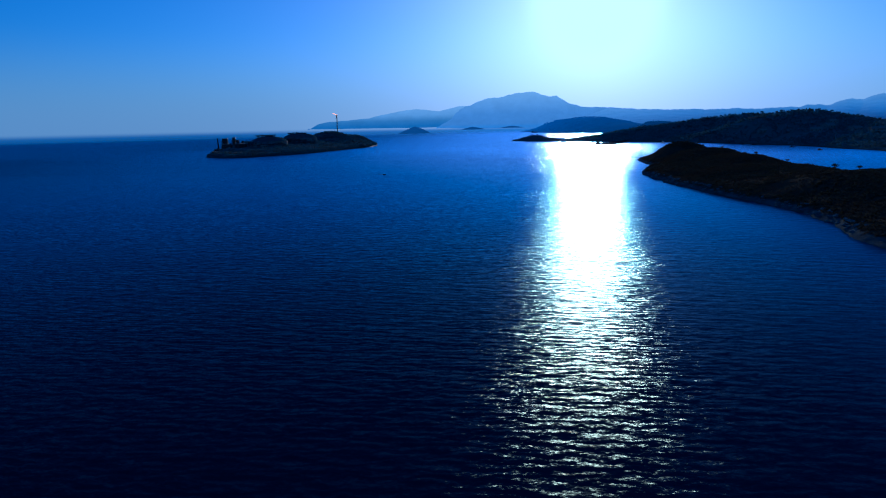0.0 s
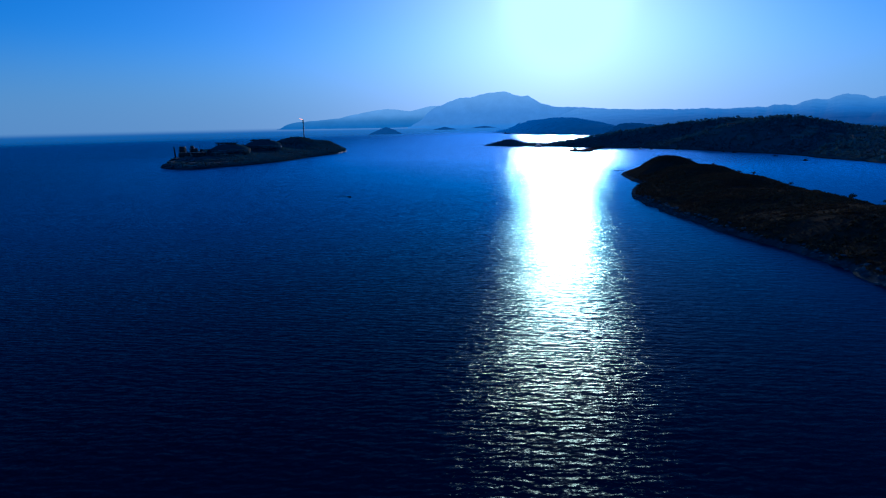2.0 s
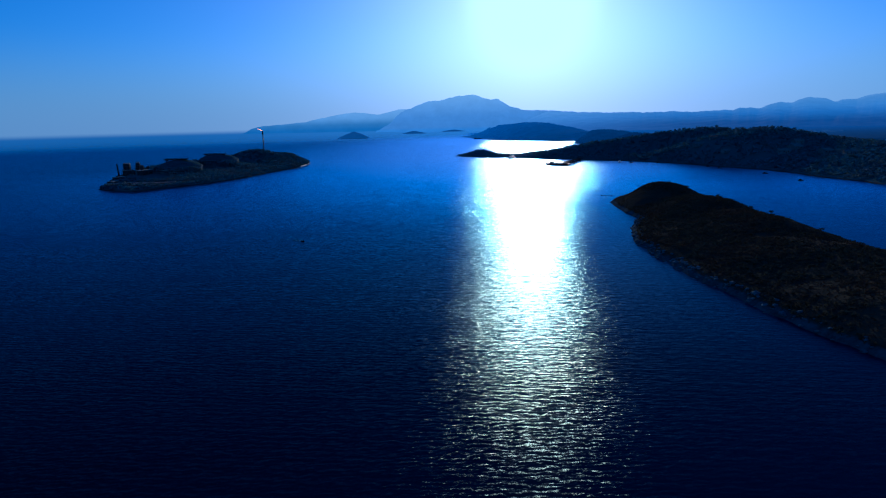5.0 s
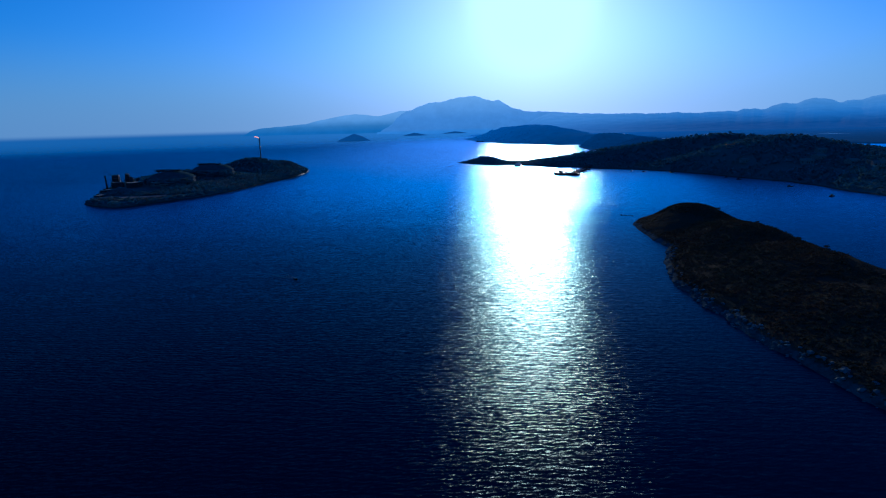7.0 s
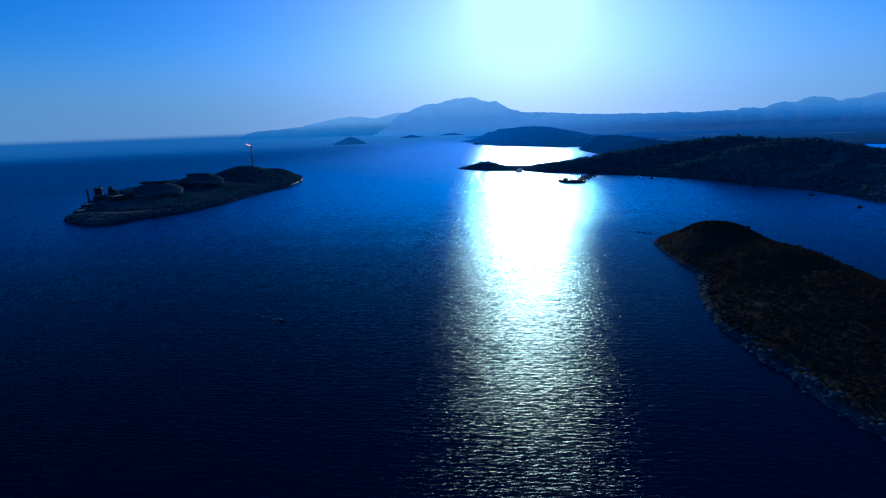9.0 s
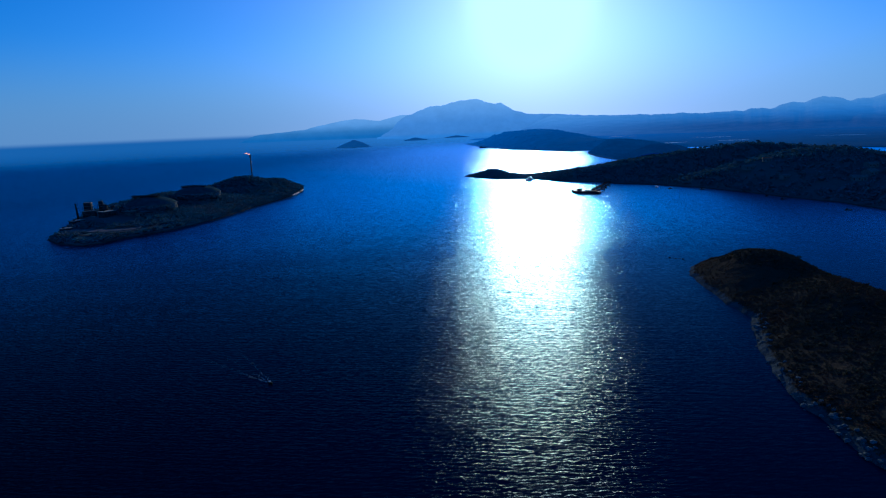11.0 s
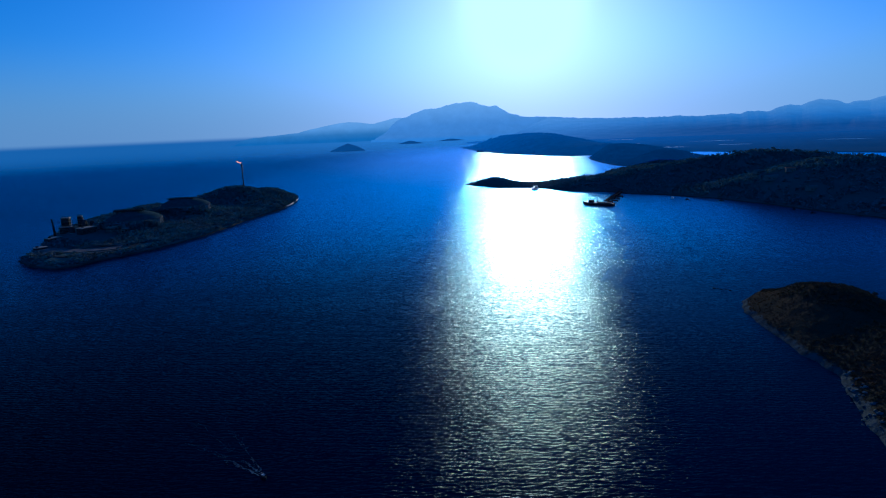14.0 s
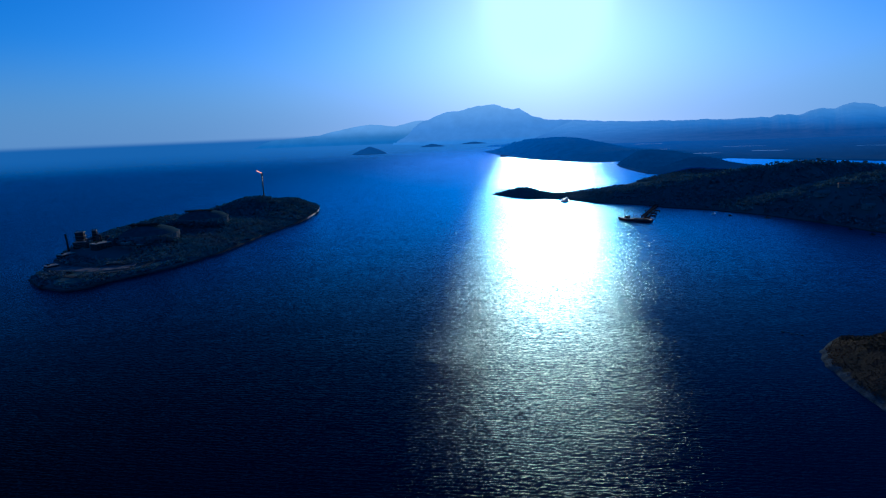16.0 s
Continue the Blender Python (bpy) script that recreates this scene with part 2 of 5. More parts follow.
    for axis, most, gain in (("X", 0.31, 1.08), ("Y", 0.32, 1.15)):
        scaled, curbed, back = n("ShaderNodeMath"), n("ShaderNodeMath"), n("ShaderNodeMath")
        scaled.operation, curbed.operation, back.operation = "MULTIPLY", "TANH", "MULTIPLY"
        link(nt, split.outputs[axis], scaled.inputs[0])
        scaled.inputs[1].default_value = gain / most
        link(nt, scaled.outputs[0], curbed.inputs[0])
        link(nt, curbed.outputs[0], back.inputs[0])
        back.inputs[1].default_value = most
        link(nt, back.outputs[0], joined.inputs[axis])
    steep.operation = "ADD"
    link(nt, upright, steep.inputs[0])
    link(nt, joined.outputs[0], steep.inputs[1])
    total = steep.outputs[0]
    norm = n("ShaderNodeVectorMath")
    norm.operation = "NORMALIZE"
    link(nt, total, norm.inputs[0])
    link(nt, norm.outputs[0], gloss.inputs["Normal"])
    fres, weak = n("ShaderNodeFresnel"), n("ShaderNodeMapRange")
    fres.inputs["IOR"].default_value = 1.2
    # the mean of the flat and the tilted surface: what a patch of many small facets mirrors
    mean = n("ShaderNodeVectorMath")
    mean.operation = "ADD"
    link(nt, norm.outputs[0], mean.inputs[0])
    link(nt, upright, mean.inputs[1])
    unit = n("ShaderNodeVectorMath")
    unit.operation = "NORMALIZE"
    link(nt, mean.outputs[0], unit.inputs[0])
    link(nt, unit.outputs[0], fres.inputs["Normal"])
    curve = n("ShaderNodeMath")
    curve.operation = "POWER"
    curve.inputs[1].default_value = 1.35
    link(nt, fres.outputs[0], curve.inputs[0])
    weak.inputs["To Max"].default_value = WATER_MIRROR
    link(nt, curve.outputs[0], weak.inputs["Value"])
    # mirror strength is scaled by X: reflections set dimmer west, brighter under the headland
    place, side_gain, by_side = n("ShaderNodeSeparateXYZ"), n("ShaderNodeMapRange"), n("ShaderNodeMath")
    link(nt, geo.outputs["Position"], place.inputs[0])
    side_gain.interpolation_type = "SMOOTHSTEP"
    side_gain.inputs["From Min"].default_value, side_gain.inputs["From Max"].default_value = -720, 200
    side_gain.inputs["To Min"].default_value, side_gain.inputs["To Max"].default_value = 0.45, 1.42
    link(nt, place.outputs["X"], side_gain.inputs["Value"])
    by_side.operation = "MULTIPLY"
    link(nt, weak.outputs[0], by_side.inputs[0])
    link(nt, side_gain.outputs[0], by_side.inputs[1])
    # and by Y: reflections set dimmer in the nearer water, brighter up the bay
    near_gain, by_near = n("ShaderNodeMapRange"), n("ShaderNodeMath")
    near_gain.interpolation_type = "SMOOTHSTEP"
    near_gain.inputs["From Min"].default_value, near_gain.inputs["From Max"].default_value = 420, 960
    near_gain.inputs["To Min"].default_value, near_gain.inputs["To Max"].default_value = 0.63, 1.2
    link(nt, place.outputs["Y"], near_gain.inputs["Value"])
    by_near.operation = "MULTIPLY"
    link(nt, by_side.outputs[0], by_near.inputs[0])
    link(nt, near_gain.outputs[0], by_near.inputs[1])
    link(nt, by_near.outputs[0], mix.inputs[0])
    link(nt, body.outputs[0], mix.inputs[1])
    link(nt, gloss.outputs[0], mix.inputs[2])
    # haze imitated: the farthest water turns transparent and shows the horizon colour behind
    fade, clear, whole = n("ShaderNodeMapRange"), n("ShaderNodeBsdfTransparent"), n("ShaderNodeMixShader")
    fade.interpolation_type = "SMOOTHSTEP"
    fade.inputs["From Min"].default_value, fade.inputs["From Max"].default_value = 2200, 4750
    link(nt, reach.outputs["Value"], fade.inputs["Value"])
    link(nt, fade.outputs[0], whole.inputs[0])
    link(nt, mix.outputs[0], whole.inputs[1])
    link(nt, clear.outputs[0], whole.inputs[2])
    link(nt, whole.outputs[0], out.inputs["Surface"])
    return mat


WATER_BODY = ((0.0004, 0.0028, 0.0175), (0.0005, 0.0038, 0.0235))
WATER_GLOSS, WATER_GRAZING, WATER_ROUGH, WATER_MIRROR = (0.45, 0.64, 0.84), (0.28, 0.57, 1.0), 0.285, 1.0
# noise: scale, detail, tilt, stretch; trains: wavelength, turn, tilt
WIND_WAVES = [(0.16, 1, 0.08, (0.8, 0.6, 1, 0)), (1.0, 1, 0.27, (0.4, 1.1, 1, 4)), (2.5, 1, 0.45, (0.45, 1.05, 1, -5)), (5.4, 1, 0.5, (0.5, 1.15, 1, 8))]
WAVE_TRAINS = [(1.9, 6, 0.1), (1.2, -10, 0.1)]


def ground_material(name, dry, green, rock, rock_top=3.0, scale=0.02):
    """Dry grass and scrub above a band of bare shore rock."""
    mat, nt, p = material(name)
    n = nt.nodes.new
    big, fine = noise_tex(nt, scale, 5, 0.6), noise_tex(nt, scale * 14, 5, 0.65)
    mixf = n("ShaderNodeMath")
    mixf.operation = "MULTIPLY_ADD"
    link(nt, fine, mixf.inputs[0])
    mixf.inputs[1].default_value = 0.55
    half = n("ShaderNodeMath")
    half.operation = "MULTIPLY"
    link(nt, big, half.inputs[0])
    half.inputs[1].default_value = 0.6
    link(nt, half.outputs[0], mixf.inputs[2])
    veg = ramp(nt, mixf.outputs[0], [(0.42, green), (0.56, tuple(0.5 * (a + b) for a, b in zip(green, dry))), (0.7, dry)])
    stone = ramp(nt, fine, [(0.3, tuple(0.35 * c for c in rock)), (0.62, rock)])
    geo, sep = n("ShaderNodeNewGeometry"), n("ShaderNodeSeparateXYZ")
    link(nt, geo.outputs["Position"], sep.inputs[0])
    wob = n("ShaderNodeMath")
    wob.operation = "MULTIPLY_ADD"
    link(nt, fine, wob.inputs[0])
    wob.inputs[1].default_value = -rock_top * 1.1
    link(nt, sep.outputs["Z"], wob.inputs[2])
    band = n("ShaderNodeMapRange")
    band.inputs["From Min"].default_value, band.inputs["From Max"].default_value = rock_top * 0.25, rock_top * 0.6
    link(nt, wob.outputs[0], band.inputs["Value"])
    mix = n("ShaderNodeMix")
    mix.data_type = "RGBA"
    link(nt, band.outputs[0], mix.inputs["Factor"])
    link(nt, stone, mix.inputs["A"])
    link(nt, veg, mix.inputs["B"])
    link(nt, mix.outputs["Result"], p.inputs["Base Color"])
    p.inputs["Roughness"].default_value = 1.0
    p.inputs["Specular IOR Level"].default_value = 0.0
    link(nt, bump(nt, fine, 0.8, 0.8), p.inputs["Normal"])
    return mat


def leaf_material(name, dark, light):
    mat, nt, p = material(name)
    geo = nt.nodes.new("ShaderNodeNewGeometry")
    # each clump differs a little; whole patches are drier and browner
    own = ramp(nt, geo.outputs["Random Per Island"], [(0.0, dark), (1.0, light)])
    patch = nt.nodes.new("ShaderNodeMix")
    patch.data_type = "RGBA"
    link(nt, ramp(nt, noise_tex(nt, 0.035, 3, 0.6), [(0.42, (0, 0, 0)), (0.62, (1, 1, 1))]), patch.inputs["Factor"])
    link(nt, own, patch.inputs["A"])
    patch.inputs["B"].default_value = (light[0] * 1.15, light[1] * 0.78, light[2] * 0.75, 1)
    link(nt, patch.outputs["Result"], p.inputs["Base Color"])
    p.inputs["Roughness"].default_value = 1.0
    p.inputs["Specular IOR Level"].default_value = 0.0
    # backlit leaves let some light through
    thin, mix = nt.nodes.new("ShaderNodeBsdfTranslucent"), nt.nodes.new("ShaderNodeMixShader")
    thin.inputs["Color"].default_value = (*light, 1)
    mix.inputs[0].default_value = 0.09
    link(nt, p.outputs[0], mix.inputs[1])
    link(nt, thin.outputs[0], mix.inputs[2])
    link(nt, mix.outputs[0], nt.nodes["Material Output"].inputs["Surface"])
    return mat


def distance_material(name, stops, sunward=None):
    """A far backdrop whose haze of lit air is painted in as emission. stops: (height in metres, glow)."""
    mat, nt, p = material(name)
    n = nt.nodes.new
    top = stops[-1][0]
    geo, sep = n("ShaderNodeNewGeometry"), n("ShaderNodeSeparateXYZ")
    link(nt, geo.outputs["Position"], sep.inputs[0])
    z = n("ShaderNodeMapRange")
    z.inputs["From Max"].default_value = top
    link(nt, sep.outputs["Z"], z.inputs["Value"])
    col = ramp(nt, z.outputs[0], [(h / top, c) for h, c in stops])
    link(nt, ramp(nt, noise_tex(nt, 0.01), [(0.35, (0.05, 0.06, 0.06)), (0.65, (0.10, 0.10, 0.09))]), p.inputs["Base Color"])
    # noise makes the painted haze uneven, as between valleys and spurs
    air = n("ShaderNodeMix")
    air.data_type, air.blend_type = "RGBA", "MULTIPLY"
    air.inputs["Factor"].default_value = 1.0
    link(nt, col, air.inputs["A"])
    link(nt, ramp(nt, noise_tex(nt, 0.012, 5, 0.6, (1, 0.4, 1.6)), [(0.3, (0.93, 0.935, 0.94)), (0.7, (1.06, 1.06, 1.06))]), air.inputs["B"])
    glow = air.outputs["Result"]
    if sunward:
        # the painted haze is brighter on the side toward the sun
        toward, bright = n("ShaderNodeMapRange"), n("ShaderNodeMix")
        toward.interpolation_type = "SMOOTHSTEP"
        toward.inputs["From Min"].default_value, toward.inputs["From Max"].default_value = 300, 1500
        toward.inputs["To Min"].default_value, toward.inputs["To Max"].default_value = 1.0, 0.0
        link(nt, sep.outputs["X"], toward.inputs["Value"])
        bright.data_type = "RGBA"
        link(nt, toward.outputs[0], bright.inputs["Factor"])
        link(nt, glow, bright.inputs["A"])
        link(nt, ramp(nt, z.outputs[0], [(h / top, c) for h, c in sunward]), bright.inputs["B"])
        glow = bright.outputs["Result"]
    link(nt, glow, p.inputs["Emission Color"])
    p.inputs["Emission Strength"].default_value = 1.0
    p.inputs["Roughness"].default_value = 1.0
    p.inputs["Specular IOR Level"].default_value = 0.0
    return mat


WATER = water_material()
SCRUB = ground_material("dry_scrub_ground", (0.046, 0.041, 0.029), (0.032, 0.036, 0.027), (0.064, 0.082, 0.096), 1.8)
# blue raised in the wooded ground's colour stands in for haze
WOODED = ground_material("hazed_wooded_ground", (0.08, 0.118, 0.125), (0.06, 0.095, 0.1), (0.065, 0.07, 0.074), 1.0)
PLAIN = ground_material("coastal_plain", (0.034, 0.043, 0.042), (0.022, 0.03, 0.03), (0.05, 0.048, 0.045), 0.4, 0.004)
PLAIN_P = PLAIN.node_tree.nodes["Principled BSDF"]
# the plain's emission carries its painted haze
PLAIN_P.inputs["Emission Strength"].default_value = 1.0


def plain_haze_glow(nt, p):
    """Paints haze on the plain as emission that grows with distance."""
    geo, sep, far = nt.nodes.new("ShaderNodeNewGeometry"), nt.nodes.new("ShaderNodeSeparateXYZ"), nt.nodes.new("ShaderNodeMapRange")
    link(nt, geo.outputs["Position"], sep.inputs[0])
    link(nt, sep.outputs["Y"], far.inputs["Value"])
    # noise mottles the painted haze like groves and fields
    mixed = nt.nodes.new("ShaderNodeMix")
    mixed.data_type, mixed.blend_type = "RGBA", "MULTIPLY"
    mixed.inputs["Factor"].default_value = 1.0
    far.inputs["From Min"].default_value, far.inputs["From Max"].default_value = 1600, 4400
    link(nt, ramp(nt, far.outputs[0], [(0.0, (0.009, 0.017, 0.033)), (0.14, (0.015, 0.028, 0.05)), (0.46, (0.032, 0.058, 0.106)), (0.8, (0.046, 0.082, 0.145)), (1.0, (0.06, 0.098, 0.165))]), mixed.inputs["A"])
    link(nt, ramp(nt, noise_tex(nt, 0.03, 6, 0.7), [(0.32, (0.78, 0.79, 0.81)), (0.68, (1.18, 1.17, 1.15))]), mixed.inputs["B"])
    # less of the painted haze away from the sun
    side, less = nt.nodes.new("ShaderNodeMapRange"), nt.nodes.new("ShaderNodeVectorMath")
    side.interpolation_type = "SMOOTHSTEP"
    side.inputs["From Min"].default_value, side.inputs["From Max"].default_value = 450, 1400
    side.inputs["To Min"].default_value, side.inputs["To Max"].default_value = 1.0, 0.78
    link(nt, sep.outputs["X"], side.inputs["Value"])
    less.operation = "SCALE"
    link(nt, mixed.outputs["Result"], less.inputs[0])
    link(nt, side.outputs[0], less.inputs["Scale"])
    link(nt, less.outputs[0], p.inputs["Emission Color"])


plain_haze_glow(PLAIN.node_tree, PLAIN_P)
LEAF = leaf_material("scrub_leaves", (0.034, 0.04, 0.028), (0.058, 0.06, 0.04))
# haze over the woods is put into the needles' colour as extra blue
PINE = leaf_material("hazed_pine_needles", (0.08, 0.14, 0.165), (0.11, 0.185, 0.215))
DRY = leaf_material("dry_brush", (0.042, 0.038, 0.026), (0.062, 0.053, 0.036))
BARK = simple("bark", [(0.3, (0.06, 0.045, 0.03)), (0.7, (0.14, 0.10, 0.07))], 3.0, 0.9)
ROCK = simple("shore_rock", [(0.3, (0.055, 0.068, 0.078)), (0.7, (0.12, 0.148, 0.168))], 0.6, 1.0, relief=0.15, spec=0.0)
# mountain feet glow in the far sea's colour, painting the haze there
FOOT_HAZE_GLOW = FAR_SEA[:3]
RANGE_NEAR = distance_material("far_mountain_haze_glow", [(0, FOOT_HAZE_GLOW), (30, FOOT_HAZE_GLOW), (50, (0.145, 0.188, 0.215)), (120, (0.165, 0.208, 0.228)), (200, (0.235, 0.268, 0.255)), (290, (0.33, 0.345, 0.285))])
RANGE_FAR = distance_material("farther_mountain_haze_glow", [(0, (0.07, 0.12, 0.16)), (48, (0.07, 0.12, 0.16)), (85, (0.105, 0.152, 0.168)), (130, (0.235, 0.268, 0.243)), (190, (0.31, 0.325, 0.275))])
RANGE_RIGHT = distance_material("right_range_haze_glow", [(0, (0.034, 0.054, 0.09)), (35, (0.036, 0.058, 0.096)), (85, (0.085, 0.132, 0.178)), (125, (0.135, 0.185, 0.208)), (200, (0.2, 0.235, 0.225))],
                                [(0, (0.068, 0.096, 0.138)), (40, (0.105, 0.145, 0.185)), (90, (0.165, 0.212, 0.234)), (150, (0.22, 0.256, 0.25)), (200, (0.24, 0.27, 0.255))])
# haze on the far islets, painted as a nearly even glow
ISLET_HAZE_GLOW = distance_material("far_islet_haze_glow", [(0, (0.03, 0.05, 0.082)), (40, (0.032, 0.052, 0.085))])


# ---- geometry helpers ----
def smooth01(x):
    x = np.clip(x, 0, 1)
    return x * x * (3 - 2 * x)


def mesh_object(name, verts, faces, mat, smooth=True):
    me = bpy.data.meshes.new(name)
    verts, faces = np.asarray(verts, np.float32), np.asarray(faces, np.int32)
    k = faces.shape[1]
    me.vertices.add(len(verts))
    me.vertices.foreach_set("co", verts.ravel())
    me.loops.add(faces.size)
    me.loops.foreach_set("vertex_index", faces.ravel())
    me.polygons.add(len(faces))
    me.polygons.foreach_set("loop_start", np.arange(len(faces), dtype=np.int32) * k)
    me.polygons.foreach_set("use_smooth", np.full(len(faces), smooth))
    me.update(calc_edges=True)
    me.materials.append(mat)
    return new(name, me)


def grid_faces(nx, ny):
    i, j = np.meshgrid(np.arange(nx - 1), np.arange(ny - 1), indexing="ij")
    a = (i * ny + j).ravel()
    return np.stack([a, a + ny, a + ny + 1, a + 1], 1)


def value_noise(x, y, seed):
    """Smooth random field in -1..1, one cell to the unit."""
    def lattice(i, j):
        s = np.sin(i * 127.1 + j * 311.7 + seed * 74.7) * 43758.5453
        return 2 * (s - np.floor(s)) - 1
    i, j = np.floor(x), np.floor(y)
    u, v = smooth01(x - i), smooth01(y - j)
    return (lattice(i, j) * (1 - u) + lattice(i + 1, j) * u) * (1 - v) + (lattice(i, j + 1) * (1 - u) + lattice(i + 1, j + 1) * u) * v


def fractal(x, y, size, octaves=4, seed=0):
    total, amp, norm = 0, 1.0, 0
    for o in range(octaves):
        total = total + amp * value_noise(x / size * 2 ** o, y / size * 2 ** o, seed + o)
        norm += amp
        amp *= 0.5
    return total / norm


def shore_distance(x, y, poly):
    """Metres inside the outline (positive) or outside it (negative)."""
    inside = np.zeros(x.shape, bool)
    best = np.full(x.shape, 1e9)
    for (ax, ay), (bx, by) in zip(poly, poly[1:] + poly[:1]):
        cross = (ay > y) != (by > y)
        with np.errstate(divide="ignore", invalid="ignore"):
            inside ^= cross & (x < (bx - ax) * (y - ay) / (by - ay if by != ay else 1e-9) + ax)
        dx, dy = bx - ax, by - ay
        k = np.clip(((x - ax) * dx + (y - ay) * dy) / (dx * dx + dy * dy + 1e-9), 0, 1)
        best = np.minimum(best, np.hypot(x - ax - k * dx, y - ay - k * dy))
    return np.where(inside, best, -best)


class Land:
    """A piece of land: an outline on the water, a shore slope and rounded hills (x, y, height, radius along, radius across, turn)."""
    def __init__(self, poly, hills, shore=0.45, cap=4.0, rough=1.2, size=30.0, seed=1, ragged=4.0, rise=45.0, holes=()):
        self.poly, self.hills, self.shore, self.cap = poly, hills, shore, cap
        self.rough, self.size, self.seed, self.ragged, self.rise, self.holes = rough, size, seed, ragged, rise, holes

    def height(self, x, y):
        x, y = np.asarray(x, float), np.asarray(y, float)
        d = shore_distance(x, y, self.poly)
        for hole in self.holes:
            d = np.minimum(d, -shore_distance(x, y, hole))
        d = d + self.ragged * fractal(x, y, self.ragged * 5, 3, self.seed + 11)
        z = np.where(d > 0, self.cap * (1 - np.exp(-np.maximum(d, 0) * self.shore / self.cap)), np.maximum(d * 0.6, -6))
        hill = np.zeros(x.shape)
        for hx, hy, h, ra, rb, turn in self.hills:
            c, s = math.cos(radians(turn)), math.sin(radians(turn))
            u, v = ((x - hx) * c + (y - hy) * s) / ra, (-(x - hx) * s + (y - hy) * c) / rb
            hill = hill + (h * np.exp(-(u * u + v * v))) ** 2.5
        hill = hill ** 0.4
        w = smooth01(d / self.rise)
        return z + hill * w + self.rough * fractal(x, y, self.size, 4, self.seed) * smooth01(d / 12)

    def build(self, name, x0, x1, y0, y1, step, mat):
        xs, ys = np.arange(x0, x1 + step, step), np.arange(y0, y1 + step, step)
        gx, gy = np.meshgrid(xs, ys, indexing="ij")
        z = self.height(gx, gy)
        verts = np.stack([gx, gy, z], -1).reshape(-1, 3)
        faces = grid_faces(len(xs), len(ys))
        keep = z.ravel()[faces].max(1) > -3
        faces = faces[keep]
        used, inv = np.unique(faces, return_inverse=True)
        return mesh_object(name, verts[used], inv.reshape(faces.shape), mat)


# ---- sea ----


def graded(a, b, fine, reach, growth=1.06):
    mid = list(np.arange(a, b, fine))
    low, high, s = [], [], fine
    while not high or high[-1] < reach:
        s = min(s * growth, 70)
        high.append((high[-1] if high else mid[-1]) + s)
        low.append((low[-1] if low else mid[0]) - s)
    return np.array(low[::-1] + mid + high)


def sea_level(x, y):
    r = np.hypot(np.asarray(x, float) - CENTRE[0], np.asarray(y, float) - CENTRE[1])
    return 45.0 * np.clip((r - 3600) / 1300, 0, 1) ** 1.5


WAVE_SLOPE = 0.008


def make_sea():
    xs, ys = graded(-95, 140, 0.65, 4700, 1.09), graded(42, 430, 0.7, 4800, 1.09)
    gx, gy = np.meshgrid(xs, ys, indexing="ij")
    cell = np.maximum(np.gradient(xs)[:, None], np.gradient(ys)[None, :])
    z = np.zeros(gx.shape)
    rng = np.random.RandomState(5)
    for n in range(44):
        lam = 1.5 * 3.4 ** (n / 43)
        ang = radians(88 + rng.normal(0, 30))
        k = 2 * math.pi / lam
        wave = np.sin(k * (gx * math.cos(ang) + gy * math.sin(ang)) + rng.uniform(0, 6.28))
        # crests a little sharper than troughs
        z += WAVE_SLOPE / k * (2 * (0.5 + 0.5 * wave) ** 1.5 - 0.85) * smooth01((lam / 2.2 - cell) / 0.3)
    z = z * (0.75 + 0.5 * fractal(gx, gy, 70, 2, 9)) + sea_level(gx, gy)
    r = np.hypot(gx - CENTRE[0], gy - CENTRE[1])
    verts = np.stack([gx, gy, z], -1).reshape(-1, 3)
    faces = grid_faces(len(xs), len(ys))
    # a round edge: what lies past it is drawn in to the circle
    pull = np.minimum(1, 4900 / np.maximum(r.ravel(), 1))
    verts[:, 0] = CENTRE[0] + (verts[:, 0] - CENTRE[0]) * pull
    verts[:, 1] = CENTRE[1] + (verts[:, 1] - CENTRE[1]) * pull
    faces = faces[r.ravel()[faces].min(1) < 4900]
    used, inv = np.unique(faces, return_inverse=True)
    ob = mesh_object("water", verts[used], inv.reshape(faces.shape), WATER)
    return tagged(ob, "dark blue rippled sea with a glitter path under the sun", "sea", kind="structure")


make_sea()

# ---- land ----
NEAR_ISLE = Land([(99, 604), (91, 568), (92, 530), (91, 503), (78, 462), (70, 412), (70, 386), (75, 345), (81, 302), (90, 270), (97, 236), (94, 210),
                  (88, 184), (92, 150), (115, 118), (155, 112), (182, 150), (177, 230), (171, 330), (171, 430), (170, 520), (162, 588), (140, 618), (116, 622)],
                 [(127, 571, 12.4, 42, 32, 90), (134, 500, 9.8, 52, 32, 90), (136, 430, 8.2, 55, 34, 90), (134, 355, 6.0, 70, 36, 90), (138, 270, 9.2, 55, 36, 92), (140, 170, 9, 60, 36, 92)],
                 shore=1.0, cap=3.0, rough=1.1, size=26, seed=3, ragged=3.0, rise=26)
near_isle = NEAR_ISLE.build("near_island", 55, 225, 95, 640, 1.6, SCRUB)
tagged(near_isle, "low rocky islet with dry brown scrub and pale shore rock", "island", kind="structure")

